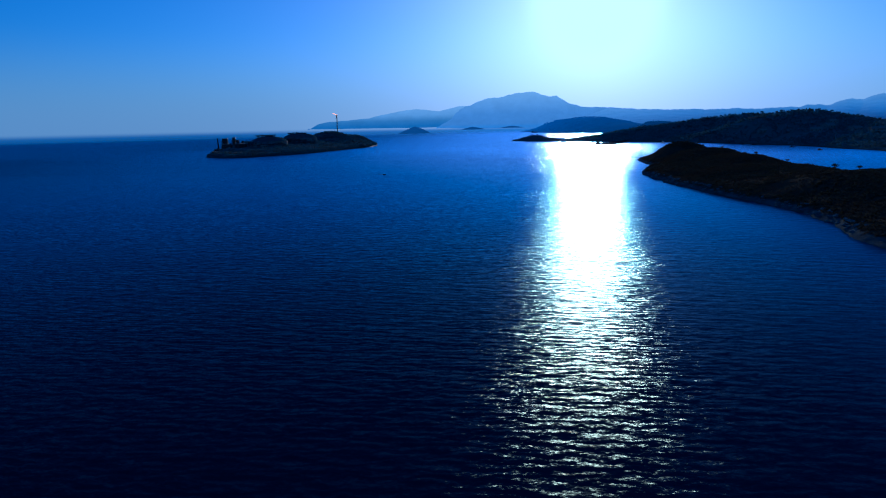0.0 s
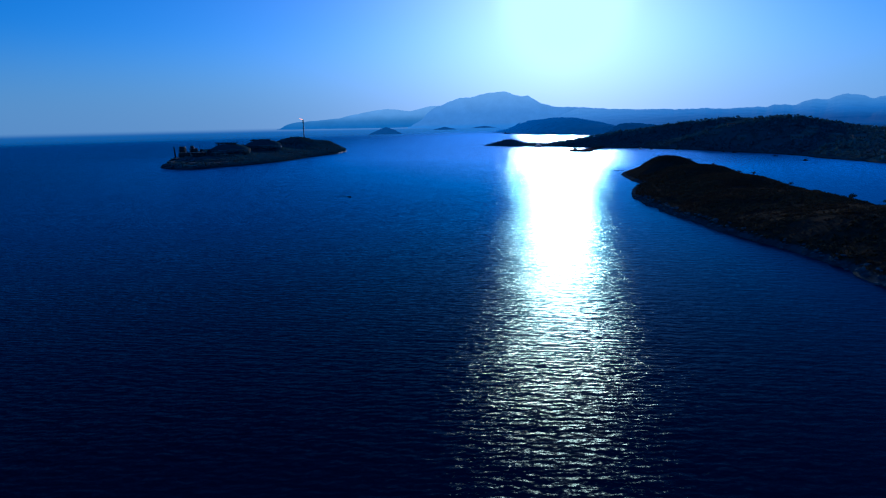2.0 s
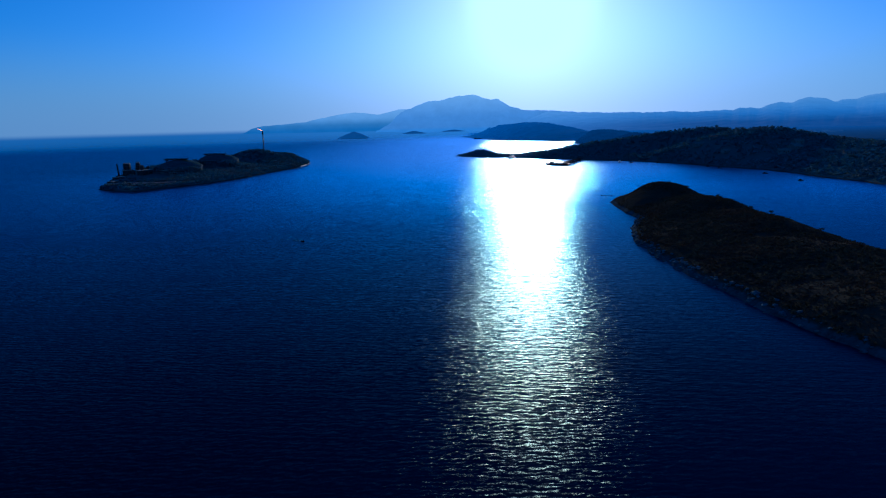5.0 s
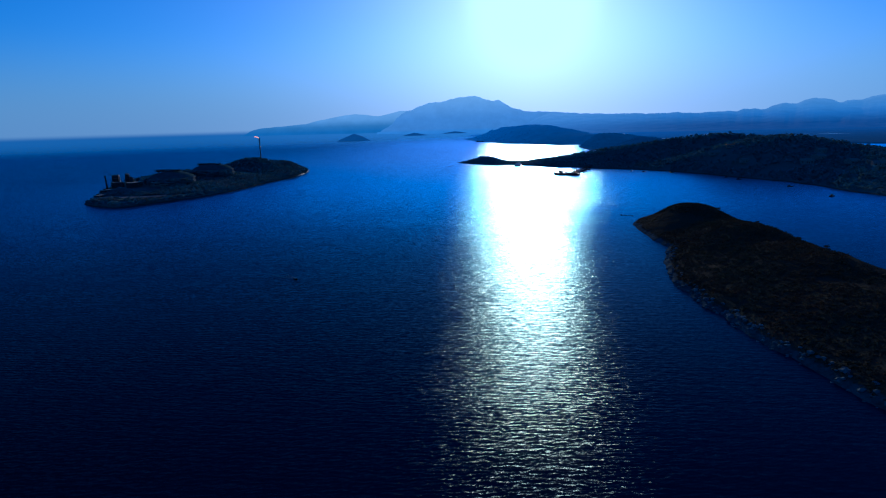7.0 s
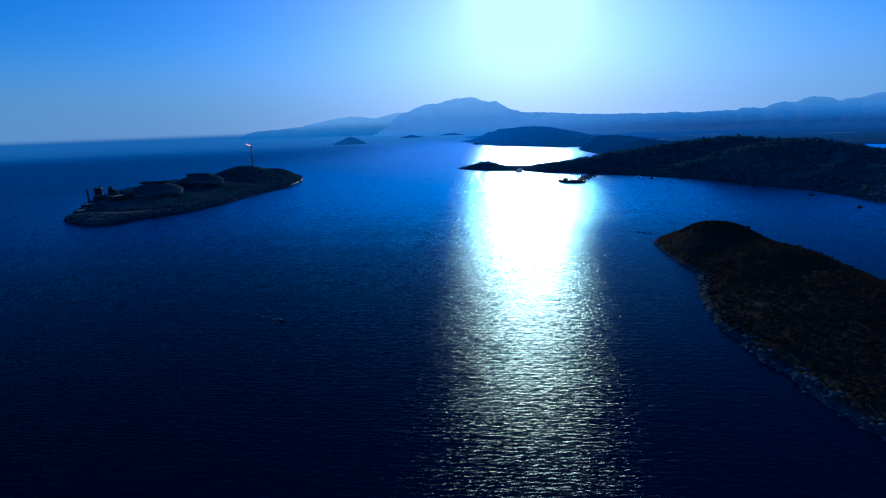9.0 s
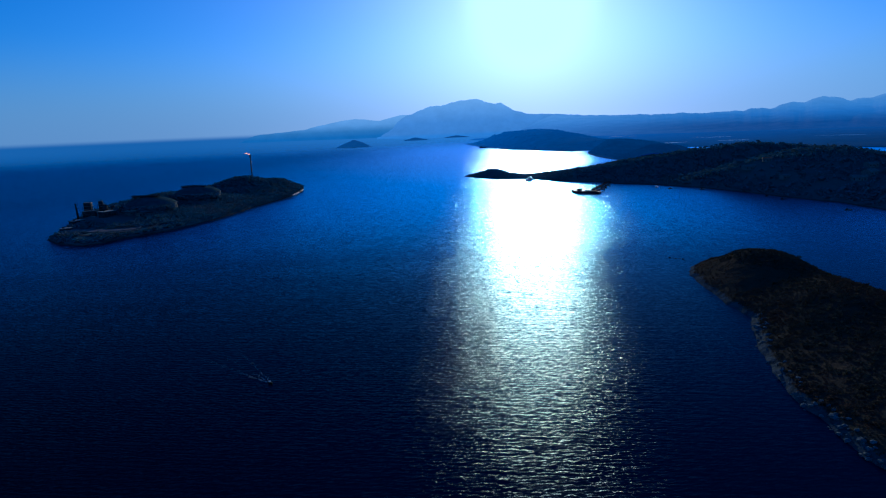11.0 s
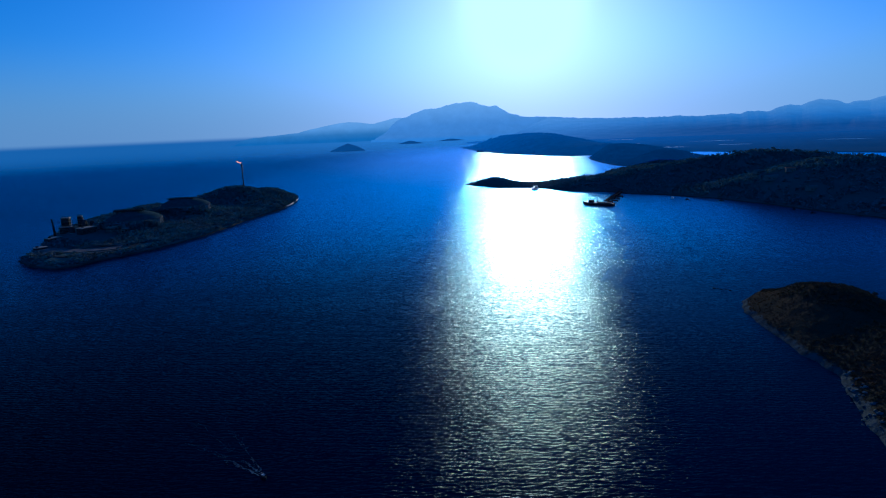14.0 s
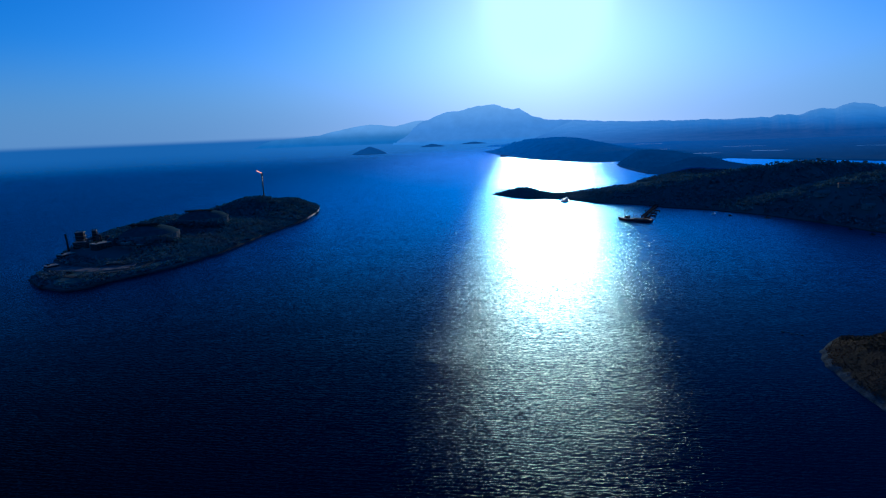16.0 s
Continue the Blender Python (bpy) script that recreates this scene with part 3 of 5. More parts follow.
PLANT_ISLE = Land([(-437, 792), (-411, 766), (-377, 749), (-364, 757), (-357, 781), (-345, 802), (-332, 824), (-322, 856), (-314, 901), (-309, 964), (-307, 1013),
                   (-301, 1055), (-296, 1112), (-302, 1193), (-316, 1258), (-350, 1268), (-400, 1240), (-450, 1160), (-490, 1060), (-512, 980), (-484, 900), (-457, 848), (-441, 806)],
                  [(-380, 1152, 22, 62, 46, 75), (-340, 1205, 12.5, 45, 34, 70), (-392, 1015, 12, 60, 50, 75), (-415, 920, 7.5, 70, 60, 75), (-450, 1060, 12, 120, 50, 75), (-465, 900, 8, 40, 35, 75)],
                  shore=0.8, cap=4.5, rough=0.8, size=22, seed=8, ragged=2.0, rise=35)
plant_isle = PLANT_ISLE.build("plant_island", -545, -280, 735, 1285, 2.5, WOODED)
tagged(plant_isle, "wooded islet that carries a gas storage plant", "island", kind="structure")

LAGOON = [(560, 2120), (545, 1870), (560, 1760), (640, 1640), (766, 1540), (1000, 1400), (1600, 1200), (1690, 1300), (1200, 1530), (1010, 1650), (930, 1750), (815, 1890), (720, 2010), (625, 2150)]
COAST = [(-52, 1364), (-18, 1314), (7, 1282), (31, 1267), (59, 1252), (80, 1224), (100, 1197), (126, 1177), (152, 1157), (167, 1129), (215, 1088), (258, 1030), (286, 968),
         (301, 915), (325, 860), (332, 820), (336, 760), (343, 715), (352, 620), (420, 500), (560, 430), (1700, 420), (1700, 2200), (345, 2200), (312, 2110), (289, 2036), (280, 1950), (276, 1850), (284, 1700), (308, 1632), (250, 1560), (195, 1465),
         (130, 1382), (62, 1342), (22, 1392), (-30, 1392)]
PENINSULA = Land(COAST, [(400, 1253, 39, 222, 64, 5), (399, 1031, 41, 143, 98, 10), (403, 1714, 26, 90, 54, 34), (368, 2042, 31, 116, 159, 68), (210, 1235, 13, 110, 60, 40), (-10, 1343, 16.5, 50, 30, -40), (25, 1325, 3, 50, 18, -35),
                         (529, 928, 22, 174, 200, 123), (397, 1271, 20, 50, 147, 11)], shore=0.4, cap=3.0, rough=1.5, size=60, seed=21, ragged=4, rise=60, holes=(LAGOON,))
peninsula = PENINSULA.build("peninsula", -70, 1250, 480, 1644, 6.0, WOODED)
# this hill shares the plain's painted haze glow
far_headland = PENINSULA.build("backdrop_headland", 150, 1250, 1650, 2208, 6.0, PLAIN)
tagged(far_headland, "hazy wooded hill on the far side of the headland", "headland", kind="structure")
tagged(peninsula, "dark wooded headland that reaches into the bay", "headland", kind="structure")

FAR_COAST = [(330, 1990), (300, 2030), (326, 2191), (266, 2168), (180, 2261), (82, 2479), (3, 2819), (-96, 3506), (-20, 3560), (60, 3900), (20, 4400), (-60, 4560), (60, 4640), (60, 5000),
             (2600, 5000), (3600, 3400), (3600, 2000), (1690, 2000)]
FAR_LAND = Land(FAR_COAST, [(240, 2900, 56, 520, 170, 100), (420, 2350, 18, 300, 140, 60), (120, 3250, 40, 300, 120, 100)], shore=0.1, cap=4.0, rough=2.0, size=240, seed=31, ragged=12, rise=150, holes=(LAGOON,))
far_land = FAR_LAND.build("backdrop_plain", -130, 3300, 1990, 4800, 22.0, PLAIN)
tagged(far_land, "hazy coastal plain with a low dark hill behind the bay", "plain", kind="structure")


def mountain_range(name, label, mat, knots, r0, r1, seed, jag):
    """A far range: knots of (azimuth in degrees, height of the ridge in metres)."""
    az = np.linspace(knots[0][0], knots[-1][0], 900)
    ridge = np.interp(az, [k[0] for k in knots], [k[1] for k in knots])
    ker = np.hanning(15) / np.hanning(15).sum()
    ridge = np.convolve(np.pad(ridge, 7, "edge"), ker, "valid")
    steps = np.array([0, 0.12, 0.25, 0.38, 0.5, 0.62, 0.74, 0.85, 0.93, 1.0, 1.12, 1.3])
    prof = np.array([-0.05, 0.06, 0.15, 0.27, 0.38, 0.5, 0.63, 0.78, 0.9, 1.0, 0.7, -0.05])
    a, s = np.meshgrid(az, steps, indexing="ij")
    r = r0 + (r1 - r0) * s
    x, y = CENTRE[0] + r * np.sin(np.radians(a)), CENTRE[1] + r * np.cos(np.radians(a))
    gully = fractal(a * 1.0, s * 2.0 + 5, 1.0, 4, seed)
    z = ridge[:, None] * prof[None, :] * (1 + 0.07 * gully * (s < 0.99)) + jag * fractal(a, s * 0 + 3, 0.6, 5, seed + 5) * np.clip(prof, 0, 1)[None, :]
    z = z + sea_level(x, y) * np.clip(1 - prof, 0, 1)[None, :]
    ob = mesh_object(name, np.stack([x, y, z], -1).reshape(-1, 3), grid_faces(len(az), len(steps)), mat)
    return tagged(ob, label, "mountain", kind="structure")


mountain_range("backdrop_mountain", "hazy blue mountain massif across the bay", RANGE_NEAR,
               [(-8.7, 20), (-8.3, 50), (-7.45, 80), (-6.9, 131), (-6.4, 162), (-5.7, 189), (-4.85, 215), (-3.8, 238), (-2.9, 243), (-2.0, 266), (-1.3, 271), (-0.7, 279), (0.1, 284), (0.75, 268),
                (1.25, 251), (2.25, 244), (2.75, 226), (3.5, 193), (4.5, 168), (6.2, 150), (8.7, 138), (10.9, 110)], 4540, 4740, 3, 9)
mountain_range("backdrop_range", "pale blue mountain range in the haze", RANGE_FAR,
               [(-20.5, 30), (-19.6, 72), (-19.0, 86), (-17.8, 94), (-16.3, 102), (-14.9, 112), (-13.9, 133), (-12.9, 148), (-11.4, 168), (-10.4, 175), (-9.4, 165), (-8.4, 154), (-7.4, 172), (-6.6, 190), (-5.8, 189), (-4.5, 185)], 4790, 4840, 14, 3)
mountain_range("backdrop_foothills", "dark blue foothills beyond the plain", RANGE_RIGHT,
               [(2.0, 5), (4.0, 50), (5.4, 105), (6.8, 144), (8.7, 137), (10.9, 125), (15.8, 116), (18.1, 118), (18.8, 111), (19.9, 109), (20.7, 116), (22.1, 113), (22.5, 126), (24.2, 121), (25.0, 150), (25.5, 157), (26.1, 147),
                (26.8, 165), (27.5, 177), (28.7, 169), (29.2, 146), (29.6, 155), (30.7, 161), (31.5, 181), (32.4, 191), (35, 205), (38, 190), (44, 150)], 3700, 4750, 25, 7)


def islet(name, x, y, h, ra, rb, seed):
    """A far rocky islet."""
    n, m = 40, 14
    a, s = np.meshgrid(np.linspace(0, 2 * math.pi, n), np.linspace(0, 1, m), indexing="ij")
    edge = 1 + 0.12 * fractal(np.cos(a) * 2 + 9, np.sin(a) * 2, 1.0, 3, seed)
    gx, gy = x + ra * edge * s * np.cos(a), y + rb * edge * s * np.sin(a)
    z = sea_level(x, y) - 2 + (h + 2) * (1 - s) ** 0.85 * (1 + 0.12 * fractal(gx, gy, 25, 3, seed))
    ob = mesh_object(name, np.stack([gx, gy, z], -1).reshape(-1, 3), grid_faces(n, m), ISLET_HAZE_GLOW)
    return tagged(ob, "small dark rocky islet far out in the haze", "islet", group="far islets", kind="structure")


islet("islet_1", -703, 3740, 41, 98, 50, 4)
islet("islet_2", -412, 4330, 18, 82, 40, 6)
islet("islet_3", -150, 4500, 12, 90, 40, 7)

# ---- building blocks ----
def part(name, bm, mat, parent, label="", smooth=False):
    me = bpy.data.meshes.new(name)
    if smooth:
        for f in bm.faces:
            f.smooth = True
    bm.to_mesh(me)
    bm.free()
    me.materials.append(mat)
    ob = new(name, me)
    ob.parent = parent
    if label:
        ob["label"] = label
    return ob


def thing(name, label, category, m, group=""):
    ob = new(name)
    ob.empty_display_size = 2
    ob.matrix_world = m
    return tagged(ob, label, category, group)


def box(bm, x, y, z, sx, sy, sz, turn=0.0, bevel=0.0, top=1.0):
    """A block that stands on z; top: how far its upper face is drawn in."""
    vs = []
    c, s = math.cos(radians(turn)), math.sin(radians(turn))
    for k, f in ((0, 1.0), (1, top)):
        for a, b in ((-1, -1), (1, -1), (1, 1), (-1, 1)):
            u, v = a * sx / 2 * f, b * sy / 2 * f
            vs.append(bm.verts.new((x + u * c - v * s, y + u * s + v * c, z + k * sz)))
    fs = [bm.faces.new([vs[i] for i in q]) for q in ((3, 2, 1, 0), (4, 5, 6, 7), (0, 1, 5, 4), (1, 2, 6, 5), (2, 3, 7, 6), (3, 0, 4, 7))]
    if bevel:
        bmesh.ops.bevel(bm, geom=list({e for f in fs for e in f.edges}), offset=bevel, segments=1, affect="EDGES")
    return bm


def tube(bm, a, b, ra, rb=None, seg=10):
    """A tapered tube from a to b."""
    a, b = Vector(a), Vector(b)
    rb = ra if rb is None else rb
    q = (b - a).to_track_quat("Z", "Y")
    rings = []
    for p, r in ((a, ra), (b, rb)):
        rings.append([bm.verts.new(p + q @ Vector((r * math.cos(2 * math.pi * i / seg), r * math.sin(2 * math.pi * i / seg), 0))) for i in range(seg)])
    for i in range(seg):
        j = (i + 1) % seg
        bm.faces.new((rings[0][i], rings[0][j], rings[1][j], rings[1][i]))
    bm.faces.new(rings[0][::-1])
    bm.faces.new(rings[1])
    return bm


def lathe(bm, profile, seg=48):
    """Turns (radius, height) pairs round the z axis."""
    rings = []
    for r, z in profile:
        if r < 1e-3:
            rings.append([bm.verts.new((0, 0, z))])
        else:
            rings.append([bm.verts.new((r * math.cos(2 * math.pi * i / seg), r * math.sin(2 * math.pi * i / seg), z)) for i in range(seg)])
    for a, b in zip(rings, rings[1:]):
        for i in range(seg):
            j = (i + 1) % seg
            if len(b) == 1:
                bm.faces.new((a[i], a[j], b[0]))
            elif len(a) == 1:
                bm.faces.new((a[0], b[j], b[i]))
            else:
                bm.faces.new((a[i], a[j], b[j], b[i]))
    return bm


def ground_z(land, x, y):
    return float(land.height(np.array([float(x)]), np.array([float(y)]))[0])


def leaf_quads(centres, radii, leaves, rng, flat=0.75, leaf=0.42):
    """Small randomly turned leaf clumps that fill an uneven crown at each centre."""
    n = len(centres)
    d = rng.normal(size=(n, leaves, 3))
    d /= np.linalg.norm(d, axis=2, keepdims=True)
    lobes = 1 + 0.35 * np.sin(d[..., 0] * 3 + rng.uniform(0, 6, (n, 1))) * np.cos(d[..., 1] * 4 + rng.uniform(0, 6, (n, 1)))
    rr = rng.uniform(0.35, 1.0, (n, leaves)) ** 0.6 * lobes
    p = d * rr[..., None] * radii[:, None, None]
    p[..., 2] *= flat
    p += centres[:, None, :]
    p = p.reshape(-1, 3)
    size = (np.repeat(radii, leaves) * leaf * rng.uniform(0.6, 1.3, n * leaves))[:, None]
    # leaf clumps lie more flat than upright
    up = rng.normal(size=p.shape) * 0.5 + (0, 0, 1)
    u = np.cross(up, rng.normal(size=p.shape))
    u /= np.linalg.norm(u, axis=1, keepdims=True)
    w = np.cross(up, u)
    w /= np.linalg.norm(w, axis=1, keepdims=True)
    v = np.stack([p - u * size - w * size * 0.6, p + u * size - w * size * 0.7, p + u * size * 0.8 + w * size * 0.6, p - u * size * 0.9 + w * size * 0.7], 1).reshape(-1, 3)
    return v, np.arange(len(v)).reshape(-1, 4)


def scatter(land, x0, x1, y0, y1, count, zmin, rng, keep=None, clump=40.0, bare=-0.15):
    """Random places on a piece of land above zmin, in patches."""
    x, y = rng.uniform(x0, x1, count), rng.uniform(y0, y1, count)
    z = land.height(x, y)
    ok = (z > zmin) & (fractal(x, y, clump, 3, 77) > bare)
    if keep is not None:
        ok &= keep(x, y)
    return np.stack([x, y, z], 1)[ok]


def stuff(name, label, category, verts, faces, mat, smooth=False):
    return tagged(mesh_object(name, verts, faces, mat, smooth), label, category, kind="stuff")


# more materials
CONCRETE = simple("weathered_concrete", [(0.3, (0.17, 0.165, 0.15)), (0.7, (0.30, 0.29, 0.27))], 0.5, 0.85, relief=0.03)
QUAY_STONE = simple("quay_stone", [(0.3, (0.5, 0.49, 0.47)), (0.7, (0.68, 0.67, 0.64))], 0.5, 0.8)
TANK_PAINT = simple("tank_paint", [(0.3, (0.08, 0.09, 0.095)), (0.7, (0.16, 0.17, 0.18))], 0.25, 1.0, spec=0.0)
DOME = simple("weathered_dome", [(0.3, (0.03, 0.05, 0.062)), (0.7, (0.055, 0.085, 0.1))], 0.2, 1.0, spec=0.0)
STEEL = simple("dark_steel", [(0.3, (0.06, 0.06, 0.065)), (0.7, (0.13, 0.13, 0.13))], 0.8, 0.55, 0.4)
GREY_PAINT = simple("grey_plant_paint", [(0.3, (0.025, 0.027, 0.029)), (0.7, (0.06, 0.062, 0.065))], 0.6, 0.9, spec=0.03)
WHITE_PAINT = simple("white_paint", [(0.3, (0.68, 0.68, 0.66)), (0.7, (0.82, 0.82, 0.80))], 0.7, 0.45)
HULL_DARK = simple("dark_hull_paint", [(0.3, (0.02, 0.022, 0.03)), (0.7, (0.06, 0.055, 0.055))], 0.4, 0.5)
TARRED = simple("tarred_steel", [(0.3, (0.02, 0.02, 0.022)), (0.7, (0.05, 0.05, 0.052))], 0.8, 0.95, spec=0.0)
PLASTER = simple("pale_plaster", [(0.3, (0.11, 0.112, 0.11)), (0.7, (0.18, 0.182, 0.18))], 0.6, 0.95, spec=0.0)
TILE = simple("clay_roof", [(0.3, (0.20, 0.09, 0.055)), (0.7, (0.34, 0.17, 0.10))], 0.9, 0.85)
ASPHALT = simple("gravel_road", [(0.3, (0.035, 0.04, 0.042)), (0.7, (0.08, 0.085, 0.088))], 0.2, 1.0, spec=0.0)
GRAVEL = simple("pale_gravel", [(0.3, (0.075, 0.08, 0.088)), (0.7, (0.17, 0.175, 0.185))], 0.12, 1.0, spec=0.0)
SAND = simple("wet_salt_flat", [(0.3, (0.012, 0.02, 0.03)), (0.7, (0.02, 0.035, 0.05))], 0.02, 0.18, spec=0.5)
GLASS = simple("dark_window", [(0.3, (0.015, 0.02, 0.025)), (0.7, (0.03, 0.035, 0.04))], 1.0, 0.12)
FOAM = simple("white_foam", [(0.3, (0.16, 0.18, 0.20)), (0.7, (0.34, 0.36, 0.38))], 1.2, 0.9)
FLAME, _nt, _p = material("gas_flame")
_p.inputs["Base Color"].default_value = (0.9, 0.3, 0.05, 1)
_p.inputs["Emission Color"].default_value = (1.0, 0.22, 0.03, 1)
_p.inputs["Emission Strength"].default_value = 3.2


# ---- plant island ----
TANKS = [(-403, 925), (-388, 1016), (-440, 1010)]


def storage_tank(x, y, sunk, deck, label):
    z = ground_z(PLANT_ISLE, x, y)
    t = thing("storage_tank", label, "tank", pose(x, y, z - sunk), "gas tanks")
    part("wall", lathe(bmesh.new(), [(28, 0), (28, 9.6), (28.4, 9.6), (28.4, 10.2), (27.6, 10.2)], 64), TANK_PAINT, t, smooth=False)
    part("roof", lathe(bmesh.new(), [(27.6, 10.1), (25, 12.2), (20.5, 14.4), (15, 16.1), (9, 17.2), (4, 17.7), (0, 17.8)], 64), DOME, t, "shallow dark dome", smooth=True)
    # roof platform with its posts, handrail and pipes
    bm = bmesh.new()
    box(bm, -3, -4, deck, 32, 4.4, 0.6)
    platform = part("platform", bm, TARRED, t, "raised steel pipe platform")
    for i in range(11):
        for s in (-1, 1):
            part("post", tube(bmesh.new(), (-18 + i * 3, -4 + s * 2.1, 12.5), (-18 + i * 3, -4 + s * 2.1, deck + 1.5), 0.24, seg=6), TARRED, platform)
    for s in (-1, 1):
        part("handrail", tube(bmesh.new(), (-18.4, -4 + s * 2.1, deck + 1.4), (12.4, -4 + s * 2.1, deck + 1.4), 0.12, seg=6), TARRED, platform)
    for k in range(4):
        part("riser", tube(bmesh.new(), (-15 + k * 6.5, -4, 16.2), (-15 + k * 6.5, -4, deck + 0.9 + 0.7 * (k % 2)), 0.7, 0.5, 8), TARRED, platform)
    for k in range(3):
        part("header", tube(bmesh.new(), (-17.5, -5.4 + k * 1.4, deck - 0.6), (11.5, -5.4 + k * 1.4, deck - 0.6), 0.42, seg=8), TARRED, platform)
    part("davit", tube(bmesh.new(), (11.5, -4, deck + 0.2), (14.0, -4, deck + 2.6), 0.22, 0.16, 6), TARRED, platform)
    for k in range(3):
        part("pipe", tube(bmesh.new(), (-4 + k * 1.3, -6, 19.1), (-4 + k * 1.3, 24, 14.4), 0.4, seg=8), GREY_PAINT, t)
    for k in range(24):
        a = 2 * math.pi * k / 24
        part("stiffener", box(bmesh.new(), 28.15 * math.cos(a), 28.15 * math.sin(a), 0, 0.5, 0.6, 9.6, k * 15), CONCRETE, t)
    bm = bmesh.new()
    for k in range(14):
        a = radians(200 + k * 6)
        box(bm, 28.9 * math.cos(a), 28.9 * math.sin(a), 0.6 + k * 0.68, 1.4, 2.9, 0.18, 200 + k * 6)
    part("stair", bm, STEEL, t, "curved steel stair")
    return t


storage_tank(*TANKS[0], 4.2, 18.7, "round weathered grey gas tank with a shallow dome")
storage_tank(*TANKS[1], 6.0, 17.4, "round gas tank half hidden by trees on the slope")


def flare_stack():
    x, y = -374.4, 1181
    z = ground_z(PLANT_ISLE, x, y) - 0.5
    t = thing("flare_stack", "tall dark steel flare stack with a small orange flame", "flare stack", pose(x, y, z))
    h = 59.9 - z
    part("mast", tube(bmesh.new(), (0, 0, 0), (0, 0, h), 0.85, 0.55, 14), STEEL, t, smooth=True)
    part("tip", lathe(bmesh.new(), [(0.6, h - 5.4), (1.15, h - 5.0), (1.15, h - 0.4), (0.8, h), (0.5, h)], 16), STEEL, t, "wider burner tip")
    part("platform", lathe(bmesh.new(), [(0.6, h - 6.4), (1.8, h - 6.4), (1.8, h - 6.1), (0.6, h - 6.1)], 16), STEEL, t)
    part("base", box(bmesh.new(), 0, 0, 0, 4.5, 4.5, 1.2, 0, 0.1), CONCRETE, t, "square concrete footing")
    part("ladder", box(bmesh.new(), 0.95, 0, 1, 0.12, 0.6, h - 8), STEEL, t)
    for k in range(3):
        a = radians(30 + 120 * k)
        part("stay", tube(bmesh.new(), (0.6 * math.cos(a), 0.6 * math.sin(a), h * 0.7), (11 * math.cos(a), 11 * math.sin(a), 0.2), 0.07, seg=5), TARRED, t)
    # the flame leans with the wind
    bm = bmesh.new()
    pts, rad = [(0, 0, h - 0.2), (-1.6, 0.3, h + 0.9), (-3.6, 0.4, h + 1.5), (-5.6, 0.2, h + 2.6), (-8.4, 0.6, h + 3.2)], [0.3, 0.45, 0.3, 0.36, 0.05]
    for a, b, ra, rb in zip(pts, pts[1:], rad, rad[1:]):
        tube(bm, a, b, ra, rb, 9)
    part("flame", bm, FLAME, t, "orange gas flame blown sideways", smooth=True)


flare_stack()


def vaporiser(x, y, w, h, label):
    """A block-shaped process column with decks and pipes."""
    z = ground_z(PLANT_ISLE, x, y)
    t = thing("process_tower", label, "tower", pose(x, y, z - 0.5, 0, 0, 20), "process towers")
    part("body", box(bmesh.new(), 0, 0, 0, w, w, h, 0, 0.15), GREY_PAINT, t)
    part("crown", box(bmesh.new(), 0, 0, h, w * 1.12, w * 1.12, 0.8), STEEL, t)
    for k in range(3):
        part("deck", box(bmesh.new(), 0, 0, h * (0.25 + 0.25 * k), w + 2.2, w + 2.2, 0.25), STEEL, t)
    for s in (-1, 1):
        for q in (-1, 1):
            part("leg", tube(bmesh.new(), (s * (w / 2 + 1), q * (w / 2 + 1), 0), (s * (w / 2 + 1), q * (w / 2 + 1), h * 0.78), 0.2, seg=6), STEEL, t)
    for k in range(3):
        part("vent", tube(bmesh.new(), (-w / 3 + k * w / 3, 0, h + 0.8), (-w / 3 + k * w / 3, 0, h + 2.4), 0.4, 0.3, 8), STEEL, t)
    part("pipe", tube(bmesh.new(), (w / 2 + 0.5, 0, 0), (w / 2 + 0.5, 0, h * 0.9), 0.35, seg=8), GREY_PAINT, t)
    return t


vaporiser(-465, 905, 7.5, 13.5, "grey block-shaped process tower with steel decks")
vaporiser(-453.5, 911, 4.2, 11, "slim grey process tower with steel decks")
vaporiser(-458, 893, 10, 5.5, "low grey process block beside the towers")


def exhaust_stack(x, y, h):
    z = ground_z(PLANT_ISLE, x, y)
    t = thing("exhaust_stack", "thin grey steel chimney beside the plant building", "chimney", pose(x, y, z - 0.5))
    part("pipe", tube(bmesh.new(), (0, 0, 0), (-1.2, 0, h), 1.15, 0.85, 14), GREY_PAINT, t, smooth=True)
    part("collar", lathe(bmesh.new(), [(0.7, h * 0.7), (1.5, h * 0.7), (1.5, h * 0.72), (0.7, h * 0.72)], 14), STEEL, t)
    part("base", box(bmesh.new(), 0, 0, 0, 3.4, 3.4, 1.5, 0, 0.1), CONCRETE, t)


exhaust_stack(-467, 888, 19)


